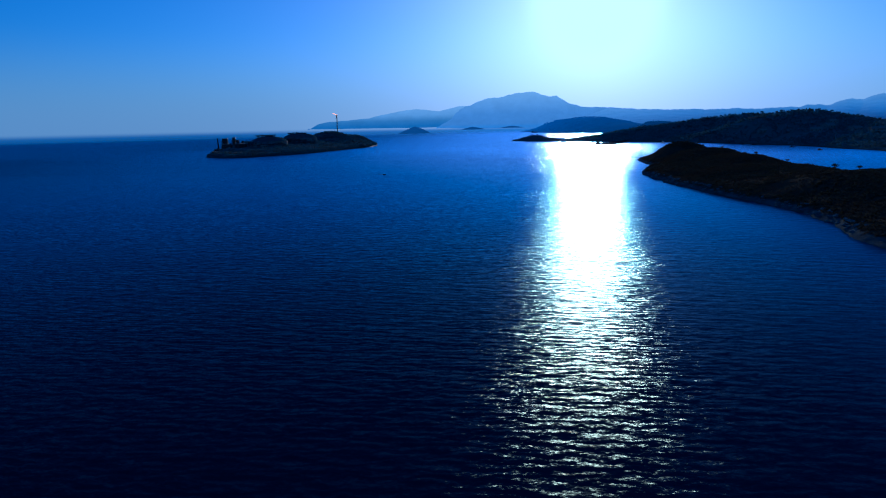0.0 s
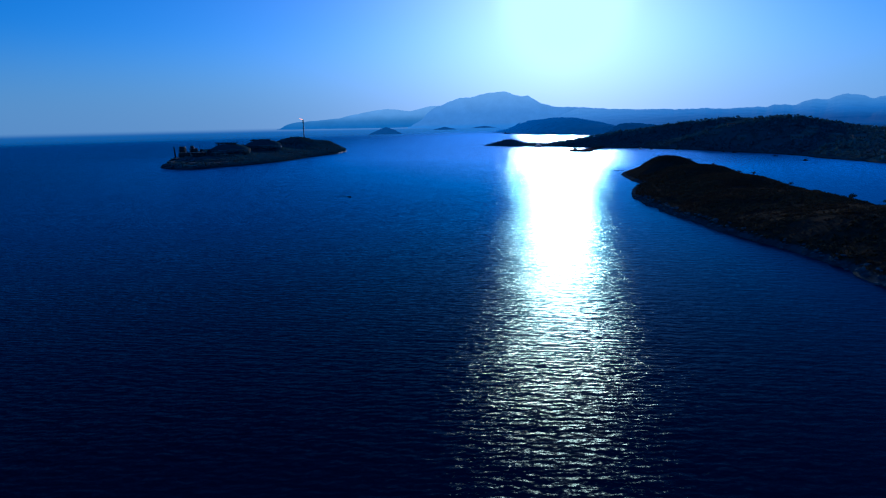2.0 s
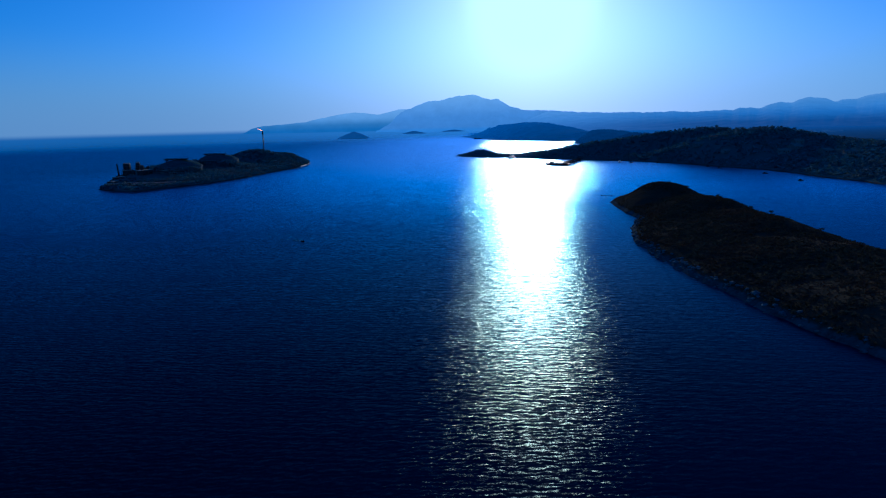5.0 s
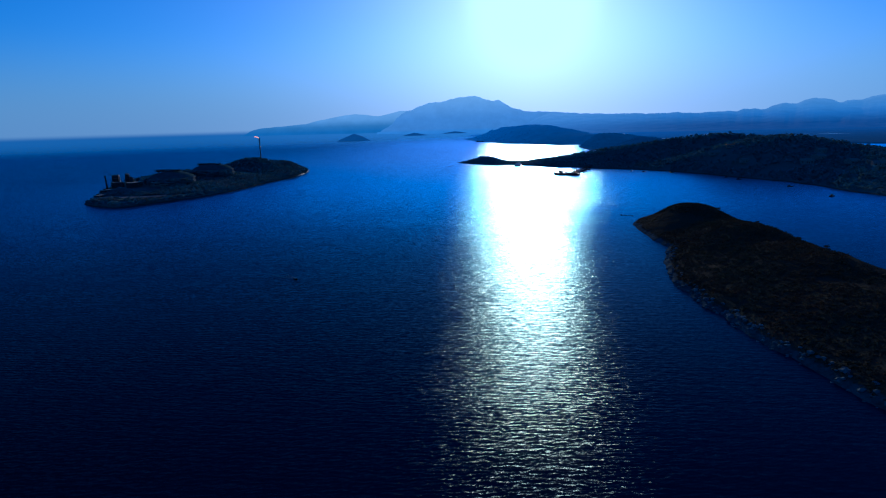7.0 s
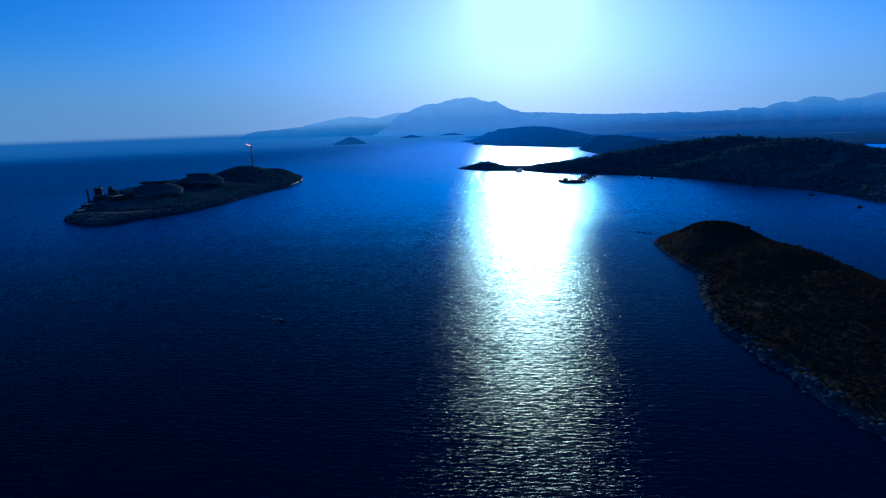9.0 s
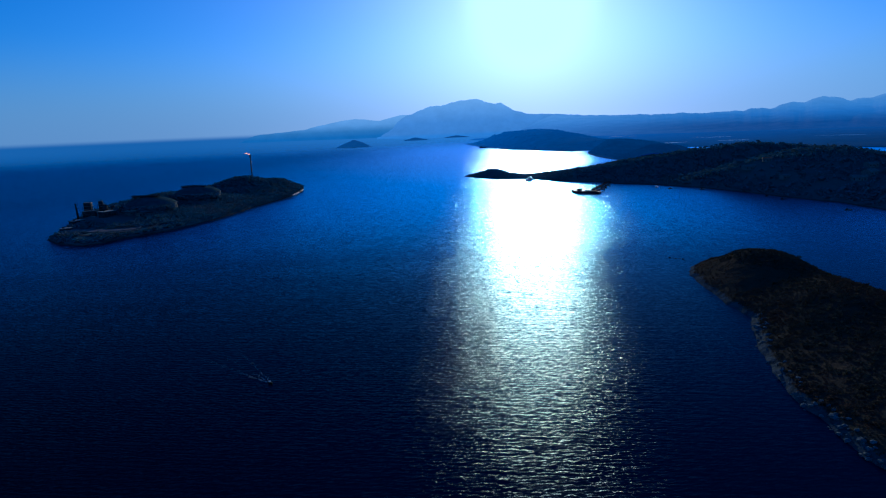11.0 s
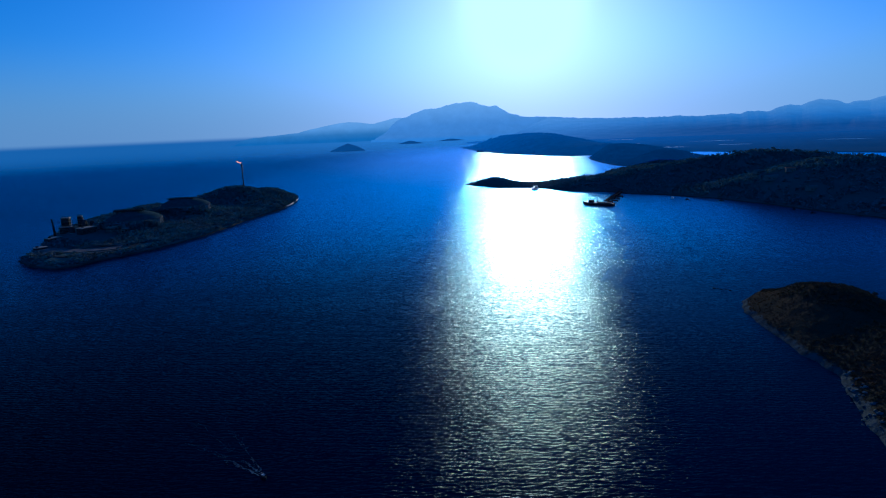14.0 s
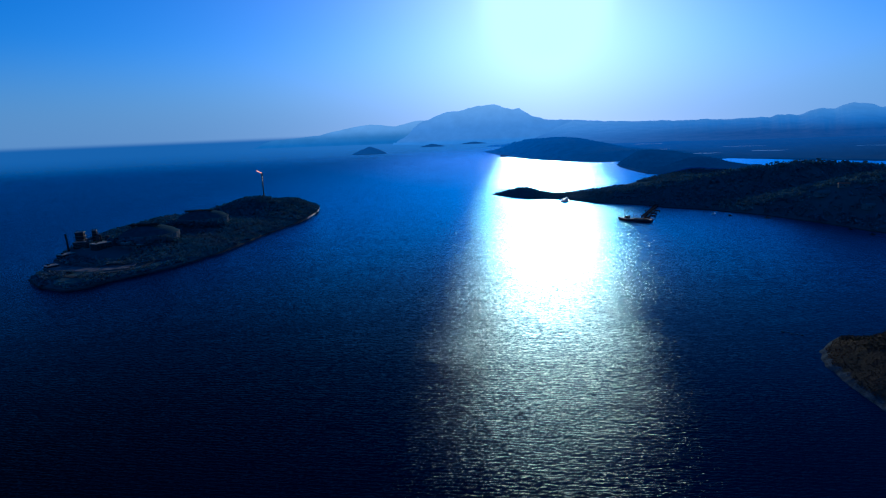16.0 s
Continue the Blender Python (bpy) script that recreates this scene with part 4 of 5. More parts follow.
def plant_building(x, y, w, d, h, turn, mat, label, roofed=False):
    z = ground_z(PLANT_ISLE, x, y)
    t = thing("plant_building", label, "building", pose(x, y, z - 0.8, 0, 0, turn), "plant buildings")
    wall = part("wall", box(bmesh.new(), 0, 0, 0, w, d, h, 0, 0.05), mat, t)
    part("roof", box(bmesh.new(), 0, 0, h, w + 0.8, d + 0.8, 0.5, 0, 0.05, 0.98), CONCRETE, t)
    n = max(2, int(w / 3.5))
    for s in (-1, 1):
        for k in range(n):
            win = part("window", box(bmesh.new(), -w / 2 + (k + 0.5) * w / n, s * (d / 2 + 0.02), h * 0.45, 1.6, 0.12, 1.3), GLASS, t)
            part("frame", box(bmesh.new(), -w / 2 + (k + 0.5) * w / n, s * (d / 2 + 0.05), h * 0.45 - 0.15, 1.9, 0.16, 0.14), GREY_PAINT, win)
    part("door", box(bmesh.new(), w / 2 - 1.2, -d / 2 - 0.03, 0.8, 1.1, 0.1, 2.1), STEEL, t)
    part("vent", box(bmesh.new(), -w / 4, 0, h + 0.5, 1.6, 1.6, 1.2), GREY_PAINT, t)
    return t


plant_building(-452, 862, 13, 8, 4.2, 70, GREY_PAINT, "low grey plant hall on the shore terrace")
plant_building(-404, 886, 12, 7, 5.0, 65, PLASTER, "pale plastered control building below the tank")
plant_building(-392, 880, 7, 6, 4.2, 65, PLASTER, "small pale plastered hut below the tank")
plant_building(-428, 880, 16, 9, 6.0, 65, GREY_PAINT, "grey compressor hall with a flat roof")
plant_building(-436, 820, 10, 6, 3.6, 60, GREY_PAINT, "low grey store near the point")


def small_vessel(x, y, r, h, label):
    z = ground_z(PLANT_ISLE, x, y)
    t = thing("pressure_vessel", label, "vessel", pose(x, y, z - 0.4), "pressure vessels")
    part("shell", lathe(bmesh.new(), [(r, 0), (r, h), (r * 0.8, h + r * 0.35), (r * 0.4, h + r * 0.5), (0, h + r * 0.55)], 24), GREY_PAINT, t, smooth=True)
    part("skirt", lathe(bmesh.new(), [(r * 1.1, 0), (r * 1.1, 0.6), (r, 0.6)], 24), CONCRETE, t)
    return t


for vx, vy, vr, vh in ((-441, 898, 2.4, 8), (-434, 900, 2.0, 7), (-436, 889, 1.6, 9), (-446, 884, 2.6, 5), (-420, 893, 2.2, 6)):
    small_vessel(vx, vy, vr, vh, "grey upright steel pressure vessel in the plant")


def pipe_rack(a, b):
    """A pipe bridge between two places on the plant island."""
    a, b = Vector((*a, 0)), Vector((*b, 0))
    n = int((b - a).length / 8)
    turn = math.degrees(math.atan2(b.y - a.y, b.x - a.x))
    t = thing("pipe_rack", "long steel pipe rack on posts across the plant", "pipe rack", pose(0, 0, 0), "pipe racks")
    zs = [ground_z(PLANT_ISLE, *(a.lerp(b, i / n)).xy) for i in range(n + 1)]
    top = max(zs) + 3.0
    off = Vector((-(b - a).y, (b - a).x, 0)).normalized()
    for i in range(n + 1):
        p = a.lerp(b, i / n)
        bm = bmesh.new()
        for s in (-1.4, 1.4):
            q = p + off * s
            tube(bm, (q.x, q.y, zs[i] - 1), (q.x, q.y, top), 0.2, seg=6)
        tube(bm, p - off * 1.8 + Vector((0, 0, top)), p + off * 1.8 + Vector((0, 0, top)), 0.2, seg=6)
        part("trestle", bm, STEEL, t)
    for k in (-1.1, -0.3, 0.5, 1.2):
        part("pipe", tube(bmesh.new(), a + off * k + Vector((0, 0, top + 0.45)), b + off * k + Vector((0, 0, top + 0.45)), 0.28, seg=8), GREY_PAINT, t)
    return t


pipe_rack((-455, 900), (-425, 925))
pipe_rack((-400, 955), (-392, 988))
pipe_rack((-430, 880), (-372, 868))


def draped_strip(name, land, pts, width, mat, lift, label, category):
    """A road or strip that follows the ground."""
    verts, faces, path = [], [], []
    for (ax, ay), (bx, by) in zip(pts, pts[1:]):
        n = max(2, int(math.hypot(bx - ax, by - ay) / 3))
        path += [(ax + (bx - ax) * i / n, ay + (by - ay) * i / n) for i in range(n)]
    path.append(pts[-1])
    p = np.array(path)
    d = np.gradient(p, axis=0)
    d /= np.linalg.norm(d, axis=1, keepdims=True)
    side = np.stack([-d[:, 1], d[:, 0]], 1)
    rows = [p + side * width * k for k in (-0.5, -0.17, 0.17, 0.5)]
    mid = np.maximum.reduce([land.height(q[:, 0], q[:, 1]) for q in rows])
    v = np.stack([np.concatenate([q, (mid + lift)[:, None]], 1) for q in rows], 1)
    low = np.concatenate([v[:, :1] - (0, 0, 1.5), v, v[:, -1:] - (0, 0, 1.5)], 1)
    return tagged(mesh_object(name, low.reshape(-1, 3), grid_faces(len(p), 6)[:, ::-1], mat, False), label, category, kind="structure")


draped_strip("road_1", PLANT_ISLE, [(-424, 800), (-404, 783), (-385, 778), (-366, 795), (-352, 815)], 5.0, ASPHALT, 0.35, "grey gravel road along the shore of the plant", "road")
draped_strip("road_2", PLANT_ISLE, [(-352, 815), (-350, 850), (-362, 890), (-356, 918), (-345, 950), (-338, 1000), (-330, 1050)], 4.5, ASPHALT, 0.35, "grey gravel road below the tanks", "road")


YARD = [(-438, 823), (-414, 808), (-386, 803), (-362, 815)]
draped_strip("ground_yard", PLANT_ISLE, YARD, 15.0, GRAVEL, 0.3, "pale gravelled yard of the plant above the point", "yard")
draped_strip("road_3", PLANT_ISLE, [(-362, 815), (-372, 850), (-366, 893)], 6.0, GRAVEL, 0.5, "pale gravel ramp up to the tanks", "road")


def quay():
    t = thing("quay", "low pale concrete quay along the shore", "quay", pose(0, 0, 0))
    pts = [(-302, 1088), (-299, 1112), (-299, 1150), (-303, 1195), (-312, 1240)]
    for (ax, ay), (bx, by) in zip(pts, pts[1:]):
        n = max(1, round(math.hypot(bx - ax, by - ay) / 10))
        for i in range(n):
            f = (i + 0.5) / n
            x, y, turn = ax + (bx - ax) * f, ay + (by - ay) * f, math.degrees(math.atan2(by - ay, bx - ax))
            if (i + int(ay)) % 5 == 3:
                continue
            part("slab", box(bmesh.new(), x, y, -1.5, math.hypot(bx - ax, by - ay) / n - 0.15, 2.2, 2.6, turn, 0.08), QUAY_STONE, t)
            part("bollard", tube(bmesh.new(), (x + 0.4, y, 1.1), (x + 0.4, y, 1.8), 0.3, 0.35, 8), STEEL, t)


quay()

# ---- jetty, ships and boats ----
def hull_mesh(length, beam, depth, draught=0.6, bow=0.32, sheer=0.25):
    """A boat's hull along x, bow at +x, waterline at z = 0."""
    bm = bmesh.new()
    st = np.linspace(-0.5, 0.5, 13)
    rows = []
    for s in st:
        k = max(0.0, (s - (0.5 - bow)) / bow)
        w = beam / 2 * (1 - k ** 1.8) * (0.9 if s < -0.45 else 1.0)
        top = depth * (1 + sheer * k ** 1.5)
        x = s * length
        row = [(x - 0.04 * length * k, 0, -draught), (x - 0.02 * length * k, w * 0.75, -draught * 0.5), (x, w * 0.97, depth * 0.35), (x + 0.02 * length * k, w, top)]
        pts = row + [(p[0], -p[1], p[2]) for p in row[:0:-1]]
        rows.append([bm.verts.new(p) for p in pts])
    for a, b in zip(rows, rows[1:]):
        for i in range(len(a) - 1):
            bm.faces.new((a[i], b[i], b[i + 1], a[i + 1]))
        bm.faces.new((a[-1], b[-1], b[0], a[0]))
    bm.faces.new(rows[0][::-1])
    bmesh.ops.remove_doubles(bm, verts=bm.verts, dist=0.001)
    bmesh.ops.recalc_face_normals(bm, faces=bm.faces)
    return bm


def cargo_vessel(x, y, turn, label):
    t = thing("cargo_ship", label, "ship", pose(x, y, 0, 0, 0, turn))
    part("hull", hull_mesh(39, 7.5, 2.6, 1.2, 0.22, 0.5), HULL_DARK, t)
    part("deck", box(bmesh.new(), -2, 0, 2.45, 31, 6.6, 0.3), STEEL, t)
    house = part("wheelhouse", box(bmesh.new(), 9, 0, 2.7, 3.6, 5, 2.8, 0, 0.1), GREY_PAINT, t)
    part("window", box(bmesh.new(), 10.83, 0, 4.3, 0.06, 4.2, 0.8), GLASS, house)
    part("funnel", tube(bmesh.new(), (6.2, 0, 2.7), (6.0, 0, 6.2), 0.7, 0.55, 10), STEEL, t)
    for k in range(3):
        part("hatch", box(bmesh.new(), -13 + k * 5.6, 0, 2.75, 4.8, 4.6, 0.8, 0, 0.08), GREY_PAINT, t)
    for mx, mh in ((12.5, 12.0), (1.5, 7.0), (-9.5, 10.0)):
        mast = part("mast", tube(bmesh.new(), (mx, 0, 2.6), (mx, 0, 2.6 + mh), 0.26, 0.14, 8), STEEL, t)
        part("boom", tube(bmesh.new(), (mx, 0, 4.0), (mx - 5, 0, 2.6 + mh * 0.7), 0.14, seg=6), STEEL, mast)
    for s in (-1, 1):
        part("rail", tube(bmesh.new(), (-18, s * 3.5, 3.6), (14, s * 3.5, 3.7), 0.07, seg=5), STEEL, t)
    return t


cargo_vessel(109.5, 1022.5, 143, "dark low cargo ship with thin masts moored at the jetty")


def jetty():
    t = thing("jetty", "dark steel jetty on piles with mooring platforms", "jetty", pose(0, 0, 0))
    a, b = Vector((121, 1036, 0)), Vector((164, 1140, 0))
    n = 14
    off = Vector((-(b - a).y, (b - a).x, 0)).normalized()
    turn = math.degrees(math.atan2(b.y - a.y, b.x - a.x))
    for i in range(n):
        p = a.lerp(b, (i + 0.5) / n)
        part("deck", box(bmesh.new(), p.x, p.y, 2.6, (b - a).length / n - 0.1, 4.4, 0.6, turn), TARRED, t)
        for s in (-1.6, 1.6):
            q = p + off * s
            part("pile", tube(bmesh.new(), (q.x, q.y, -3), (q.x, q.y, 2.6), 0.4, seg=8), TARRED, t)
    for k in range(2):
        part("pipe", tube(bmesh.new(), a + off * (1.2 + 0.6 * k) + Vector((0, 0, 3.5)), b + off * (1.2 + 0.6 * k) + Vector((0, 0, 3.5)), 0.22, seg=6), TARRED, t)
    for i in range(7):
        p = a.lerp(b, i / 6.5) + off * 2.6
        part("lamp_post", tube(bmesh.new(), (p.x, p.y, 3), (p.x, p.y, 8), 0.1, 0.06, 6), TARRED, t)
    for i, (px, py) in enumerate(((121, 1034), (130, 1046), (137, 1068), (146, 1088))):
        dolphin = part("platform", box(bmesh.new(), px + 4, py - 3, 2.0, 7, 6, 1.0, turn, 0.1), TARRED, t)
        for s in (-1, 1):
            part("pile", tube(bmesh.new(), (px + 4 + 3 * s, py - 3, -3), (px + 4 + 3 * s, py - 3, 2.1), 0.5, seg=8), TARRED, dolphin)
    part("loading_arm", tube(bmesh.new(), (126, 1040, 3), (125, 1038, 11), 0.35, 0.2, 8), TARRED, t)


jetty()


def ferry(x, y, turn):
    t = thing("white_ferry", "small white ferry lying off the isthmus", "boat", pose(x, y, 0, 0, 0, turn))
    part("hull", hull_mesh(17, 5.0, 2.0, 0.8), WHITE_PAINT, t)
    cab = part("cabin", box(bmesh.new(), -1, 0, 1.9, 9, 4.0, 2.4, 0, 0.15), WHITE_PAINT, t)
    for s in (-1, 1):
        for k in range(4):
            part("window", box(bmesh.new(), -4.2 + k * 2.1, s * 2.02, 2.9, 1.4, 0.06, 0.8), GLASS, cab)
    part("wheelhouse", box(bmesh.new(), 2.2, 0, 4.3, 2.8, 3.0, 2.0, 0, 0.15), WHITE_PAINT, t)
    part("funnel", tube(bmesh.new(), (-3, 0, 4.3), (-3.2, 0, 6.4), 0.5, 0.45, 10), WHITE_PAINT, t)
    part("mast", tube(bmesh.new(), (1.4, 0, 6.3), (1.2, 0, 9.3), 0.1, 0.05, 6), STEEL, t)


ferry(57, 1231, 40)


def far_ship(x, y, turn, size, label):
    t = thing("coaster", label, "ship", pose(x, y, 0, 0, 0, turn), "far ships")
    part("hull", hull_mesh(46 * size, 9 * size, 5.0 * size, 1.0), TARRED, t)
    part("wheelhouse", box(bmesh.new(), -14 * size, 0, 4.8 * size, 7 * size, 7 * size, 5 * size, 0, 0.1), TARRED, t)
    for mx in (-10, 6):
        part("mast", tube(bmesh.new(), (mx * size, 0, 4.8 * size), (mx * size, 0, 17 * size), 0.4, 0.25, 6), TARRED, t)
    return t


far_ship(6, 2790, 10, 0.68, "dark two-masted coaster at anchor under the far hill")
far_ship(52, 2700, 170, 0.3, "small dark boat at anchor close to the far shore")


def fishing_boat(x, y, turn, label, sail=False):
    t = thing("fishing_boat", label, "boat", pose(x, y, 0, 0, 0, turn), "boats in the bay")
    k = 1.0 if sail else 0.6
    part("hull", hull_mesh(9.5 * k, 3.2 * k, 1.3 * k, 0.5 * k), WHITE_PAINT if sail else HULL_DARK, t)
    part("cabin", box(bmesh.new(), -1.5 * k, 0, 1.2 * k, 2.6 * k, 2.0 * k, 1.9 * k, 0, 0.12), WHITE_PAINT if sail else GREY_PAINT, t)
    part("mast", tube(bmesh.new(), (0.6, 0, 0.5), (0.6, 0, 10 if sail else 3.6), 0.09, 0.05, 6), STEEL, t)
    part("boom", tube(bmesh.new(), (0.6, 0, 2.4 * k), (-3.4 * k, 0, 2.6 * k), 0.07, seg=6), STEEL, t)
    return t


for bx, by, bt in ((220, 1040, 20), (252, 1018, -10), (290, 928, 35), (293, 898, 0), (308, 808, -30), (302, 720, 15)):
    fishing_boat(bx, by, bt, "small dark fishing boat at its mooring near the shore")
fishing_boat(207, 1056, 60, "small white sailing yacht at its mooring near the shore", True)


def motorboat(x, y, turn):
    t = thing("motorboat", "small grey and white motorboat with an open cockpit under way", "boat", pose(x, y, 0.1, 0, -2.5, turn) @ Matrix.Scale(0.72, 4))
    part("hull", hull_mesh(4.2, 1.5, 0.55, 0.3, 0.45, 0.3), GREY_PAINT, t)
    part("cockpit", box(bmesh.new(), -0.7, 0, 0.6, 1.8, 1.1, 0.1), STEEL, t)
    part("windscreen", box(bmesh.new(), 0.7, 0, 0.68, 0.1, 1.2, 0.4, 0, 0, 0.9), GLASS, t)
    part("console", box(bmesh.new(), 0.4, 0, 0.62, 0.4, 0.6, 0.5, 0, 0.05), WHITE_PAINT, t)
    part("outboard", box(bmesh.new(), -2.5, 0, 0.0, 0.35, 0.4, 1.1, 0, 0.08), STEEL, t)
    part("seat", box(bmesh.new(), -1.1, 0, 0.62, 0.45, 1.1, 0.35, 0, 0.05), WHITE_PAINT, t)


BOAT = (-106.0, 440.0)
motorboat(*BOAT, -45)


def wake():
    """Broken foam in two arms behind the boat and a churned strip between them."""
    rng = np.random.RandomState(12)
    verts, faces = [], []
    back = Vector((-0.707, 0.707))
    side = Vector((0.707, 0.707))
    for k in range(420):
        f = rng.uniform(0, 1) ** 1.3
        arm = rng.choice((-1, -1, 0, 1))
        along, across = 2 + 48 * f, arm * (0.6 + 48 * f * 0.17) + rng.normal(0, 0.15 + 1.1 * f)
        c = Vector(BOAT) + back * along + side * across
        s = rng.uniform(0.08, 0.26) * (1.15 - 0.7 * f)
        a0 = rng.uniform(0, 6.28)
        ring = []
        for i in range(5):
            a = a0 + i * 1.2566
            ring.append((c.x + s * math.cos(a) * rng.uniform(0.7, 1.3), c.y + s * 0.7 * math.sin(a) * rng.uniform(0.7, 1.3), 0.14))
        n = len(verts)
        verts += ring + [(c.x, c.y, 0.14 + s * 0.35)]
        faces += [(n + i, n + (i + 1) % 5, n + 5) for i in range(5)]
    stuff("wake", "broken white foam wake behind the motorboat", "foam", verts, faces, FOAM)


wake()


# ---- houses ----
def house(land, x, y, w, d, h, turn, label, tile=True):
    z = ground_z(land, x, y)
    t = thing("house", label, "house", pose(x, y, z - 0.6, 0, 0, turn), "houses on the shore")
    part("wall", box(bmesh.new(), 0, 0, 0, w, d, h), PLASTER, t)
    bm = bmesh.new()
    e = 0.5
    pts = [(-w / 2 - e, -d / 2 - e, h), (w / 2 + e, -d / 2 - e, h), (w / 2 + e, d / 2 + e, h), (-w / 2 - e, d / 2 + e, h), (-w / 2 - e, 0, h + d * 0.28), (w / 2 + e, 0, h + d * 0.28)]
    v = [bm.verts.new(p) for p in pts]
    for q in ((0, 1, 5, 4), (2, 3, 4, 5), (3, 0, 4), (1, 2, 5), (3, 2, 1, 0)):
        bm.faces.new([v[i] for i in q])
    part("roof", bm, TILE if tile else PLASTER, t)
    for s in (-1, 1):
        for k in range(3):
            part("window", box(bmesh.new(), -w / 3 + k * w / 3, s * (d / 2 + 0.02), h * 0.4, 1.1, 0.08, 1.3), GLASS, t)
    part("door", box(bmesh.new(), w / 6, -d / 2 - 0.03, 0.6, 1.0, 0.08, 2.1), BARK, t)
    return t


HOUSES = ((307, 1016, 15, 10), (325, 1010, 10, -15), (308, 1052, 12, 25), (325, 962, 12, 20), (395, 924, 18, 35), (372, 904, 14, -20), (410, 948, 13, 15), (407, 876, 16, 30), (417, 844, 13, -10))
for hx, hy, hw, ht in HOUSES:
    house(PENINSULA, hx, hy, hw, hw * 0.55, 4.2, ht, "low plastered house with a pale roof among trees", hw < 11)

def salt_flat(x, y, w, d, turn):
    n, m = 14, 6
    a, b = np.meshgrid(np.linspace(-1, 1, n), np.linspace(-1, 1, m), indexing="ij")
    edge = 1 + 0.25 * fractal(a * 3 + x, b * 3, 1.0, 2, 5)
    u, v = a * w / 2 * edge, b * d / 3.4 * edge * np.sqrt(np.clip(1.05 - a * a, 0, 1))
    c, s = math.cos(radians(turn)), math.sin(radians(turn))
    gx, gy = x + u * c - v * s, y + u * s + v * c
    z = FAR_LAND.height(gx, gy).max() + 0.3
    ob = mesh_object("salt_flat", np.stack([gx, gy, np.full(gx.shape, z)], -1).reshape(-1, 3), grid_faces(n, m), SAND, False)
    return tagged(ob, "pale wet salt flat on the coastal plain", "ground", group="salt flats", kind="structure")


for fx, fy, fw, fd, ft in ((850, 2420, 110, 40, -30), (924, 2818, 150, 40, -25), (732, 3512, 120, 60, -20), (600, 2275, 80, 30, -20), (553, 2657, 90, 40, -15), (1250, 2500, 160, 50, -35)):
    salt_flat(fx, fy, fw, fd, ft)


# ---- vegetation ----
rng = np.random.RandomState(41)
places = scatter(NEAR_ISLE, 66, 188, 108, 622, 30000, 1.8, rng, clump=34, bare=-0.1)
radii = rng.uniform(0.3, 0.85, len(places)) * rng.uniform(0.7, 1.5, len(places))
places[:, 2] += radii * 0.35
stuff("scrub", "dark evergreen scrub on the near islet", "scrub", *leaf_quads(places, radii, 16, rng, 0.55, 0.34), LEAF)
places = scatter(NEAR_ISLE, 66, 188, 108, 622, 46000, 1.5, rng, clump=22, bare=-0.4)
radii = rng.uniform(0.16, 0.42, len(places))
places[:, 2] += radii * 0.2
stuff("dry_brush", "dry brown grass tufts on the near islet", "grass", *leaf_quads(places, radii, 9, rng, 0.5, 0.5), DRY)


def off_plant(x, y):
    ok = np.ones(x.shape, bool)
    for tx, ty in TANKS[:2]:
        ok &= np.hypot(x - tx, y - ty) > 29.5
    # an open gravelled terrace along the east shore
    d = shore_distance(x, y, PLANT_ISLE.poly)
    ok &= ~((x > -400) & (y < 1090) & (d < 32) & (d > 9) & (fractal(x, y, 26, 3, 19) > 0.2))
    yard = np.full(x.shape, 1e9)
    for (ax, ay), (bx, by) in zip(YARD, YARD[1:]):
        k = np.clip(((x - ax) * (bx - ax) + (y - ay) * (by - ay)) / ((bx - ax) ** 2 + (by - ay) ** 2), 0, 1)
        yard = np.minimum(yard, np.hypot(x - ax - k * (bx - ax), y - ay - k * (by - ay)))
    ok &= yard > 9.5
    ok &= ~((x > -472) & (x < -386) & (y > 815) & (y < 925) & (x * 0.5 + y > 640))
    return ok


places = scatter(PLANT_ISLE, -520, -297, 745, 1262, 20000, 1.2, rng, off_plant, 45, -0.5)
hill = (places[:, 1] > 1085)
radii = np.where(hill, rng.uniform(1.5, 3.2, len(places)), rng.uniform(0.9, 2.2, len(places)))
places[:, 2] += radii * 0.5
stuff("pine_wood", "dark pines and scrub on the plant islet", "trees", *leaf_quads(places, radii, 14, rng, 0.9), PINE)
ring = []
for tx, ty in TANKS[:2]:
    for k in range(90):
        a = radians(rng.uniform(-160, -22))
        d = rng.uniform(31.5, 38)
        px, py = tx + d * math.cos(a), ty + d * math.sin(a)
        ring.append((px, py, ground_z(PLANT_ISLE, px, py) + rng.uniform(2.0, 5.0)))
ring = np.array(ring)
stuff("tank_trees", "dark trees planted close round the gas tanks", "trees", *leaf_quads(ring, rng.uniform(1.8, 3.4, len(ring)), 26, rng, 1.1), PINE)


def off_houses(x, y):
    ok = np.ones(x.shape, bool)
    for hx, hy, hw, ht in HOUSES:
        ok &= (np.hypot(x - hx, y - hy) > hw * 0.75) & (np.hypot(x - hx, y - hy + 9) > hw * 0.6)
    return ok


places = scatter(PENINSULA, -45, 760, 560, 1640, 38000, 1.4, rng, off_houses, 70, -0.5)
radii = rng.uniform(1.2, 3.0, len(places)) * np.where(places[:, 0] < 90, 0.6, 1.0)
places[:, 2] += radii * 0.5
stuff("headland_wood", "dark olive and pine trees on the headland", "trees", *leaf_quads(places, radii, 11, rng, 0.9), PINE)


places = np.concatenate([scatter(PENINSULA, 260, 620, 1655, 2190, 9000, 2.5, rng, None, 60, -0.3), scatter(FAR_LAND, -90, 560, 2250, 3500, 9000, 5.0, rng, None, 120, -0.1)])
radii = rng.uniform(1.4, 3.2, len(places)) * np.where(places[:, 1] > 2200, 1.5, 1.0)
places[:, 2] += radii * 0.45
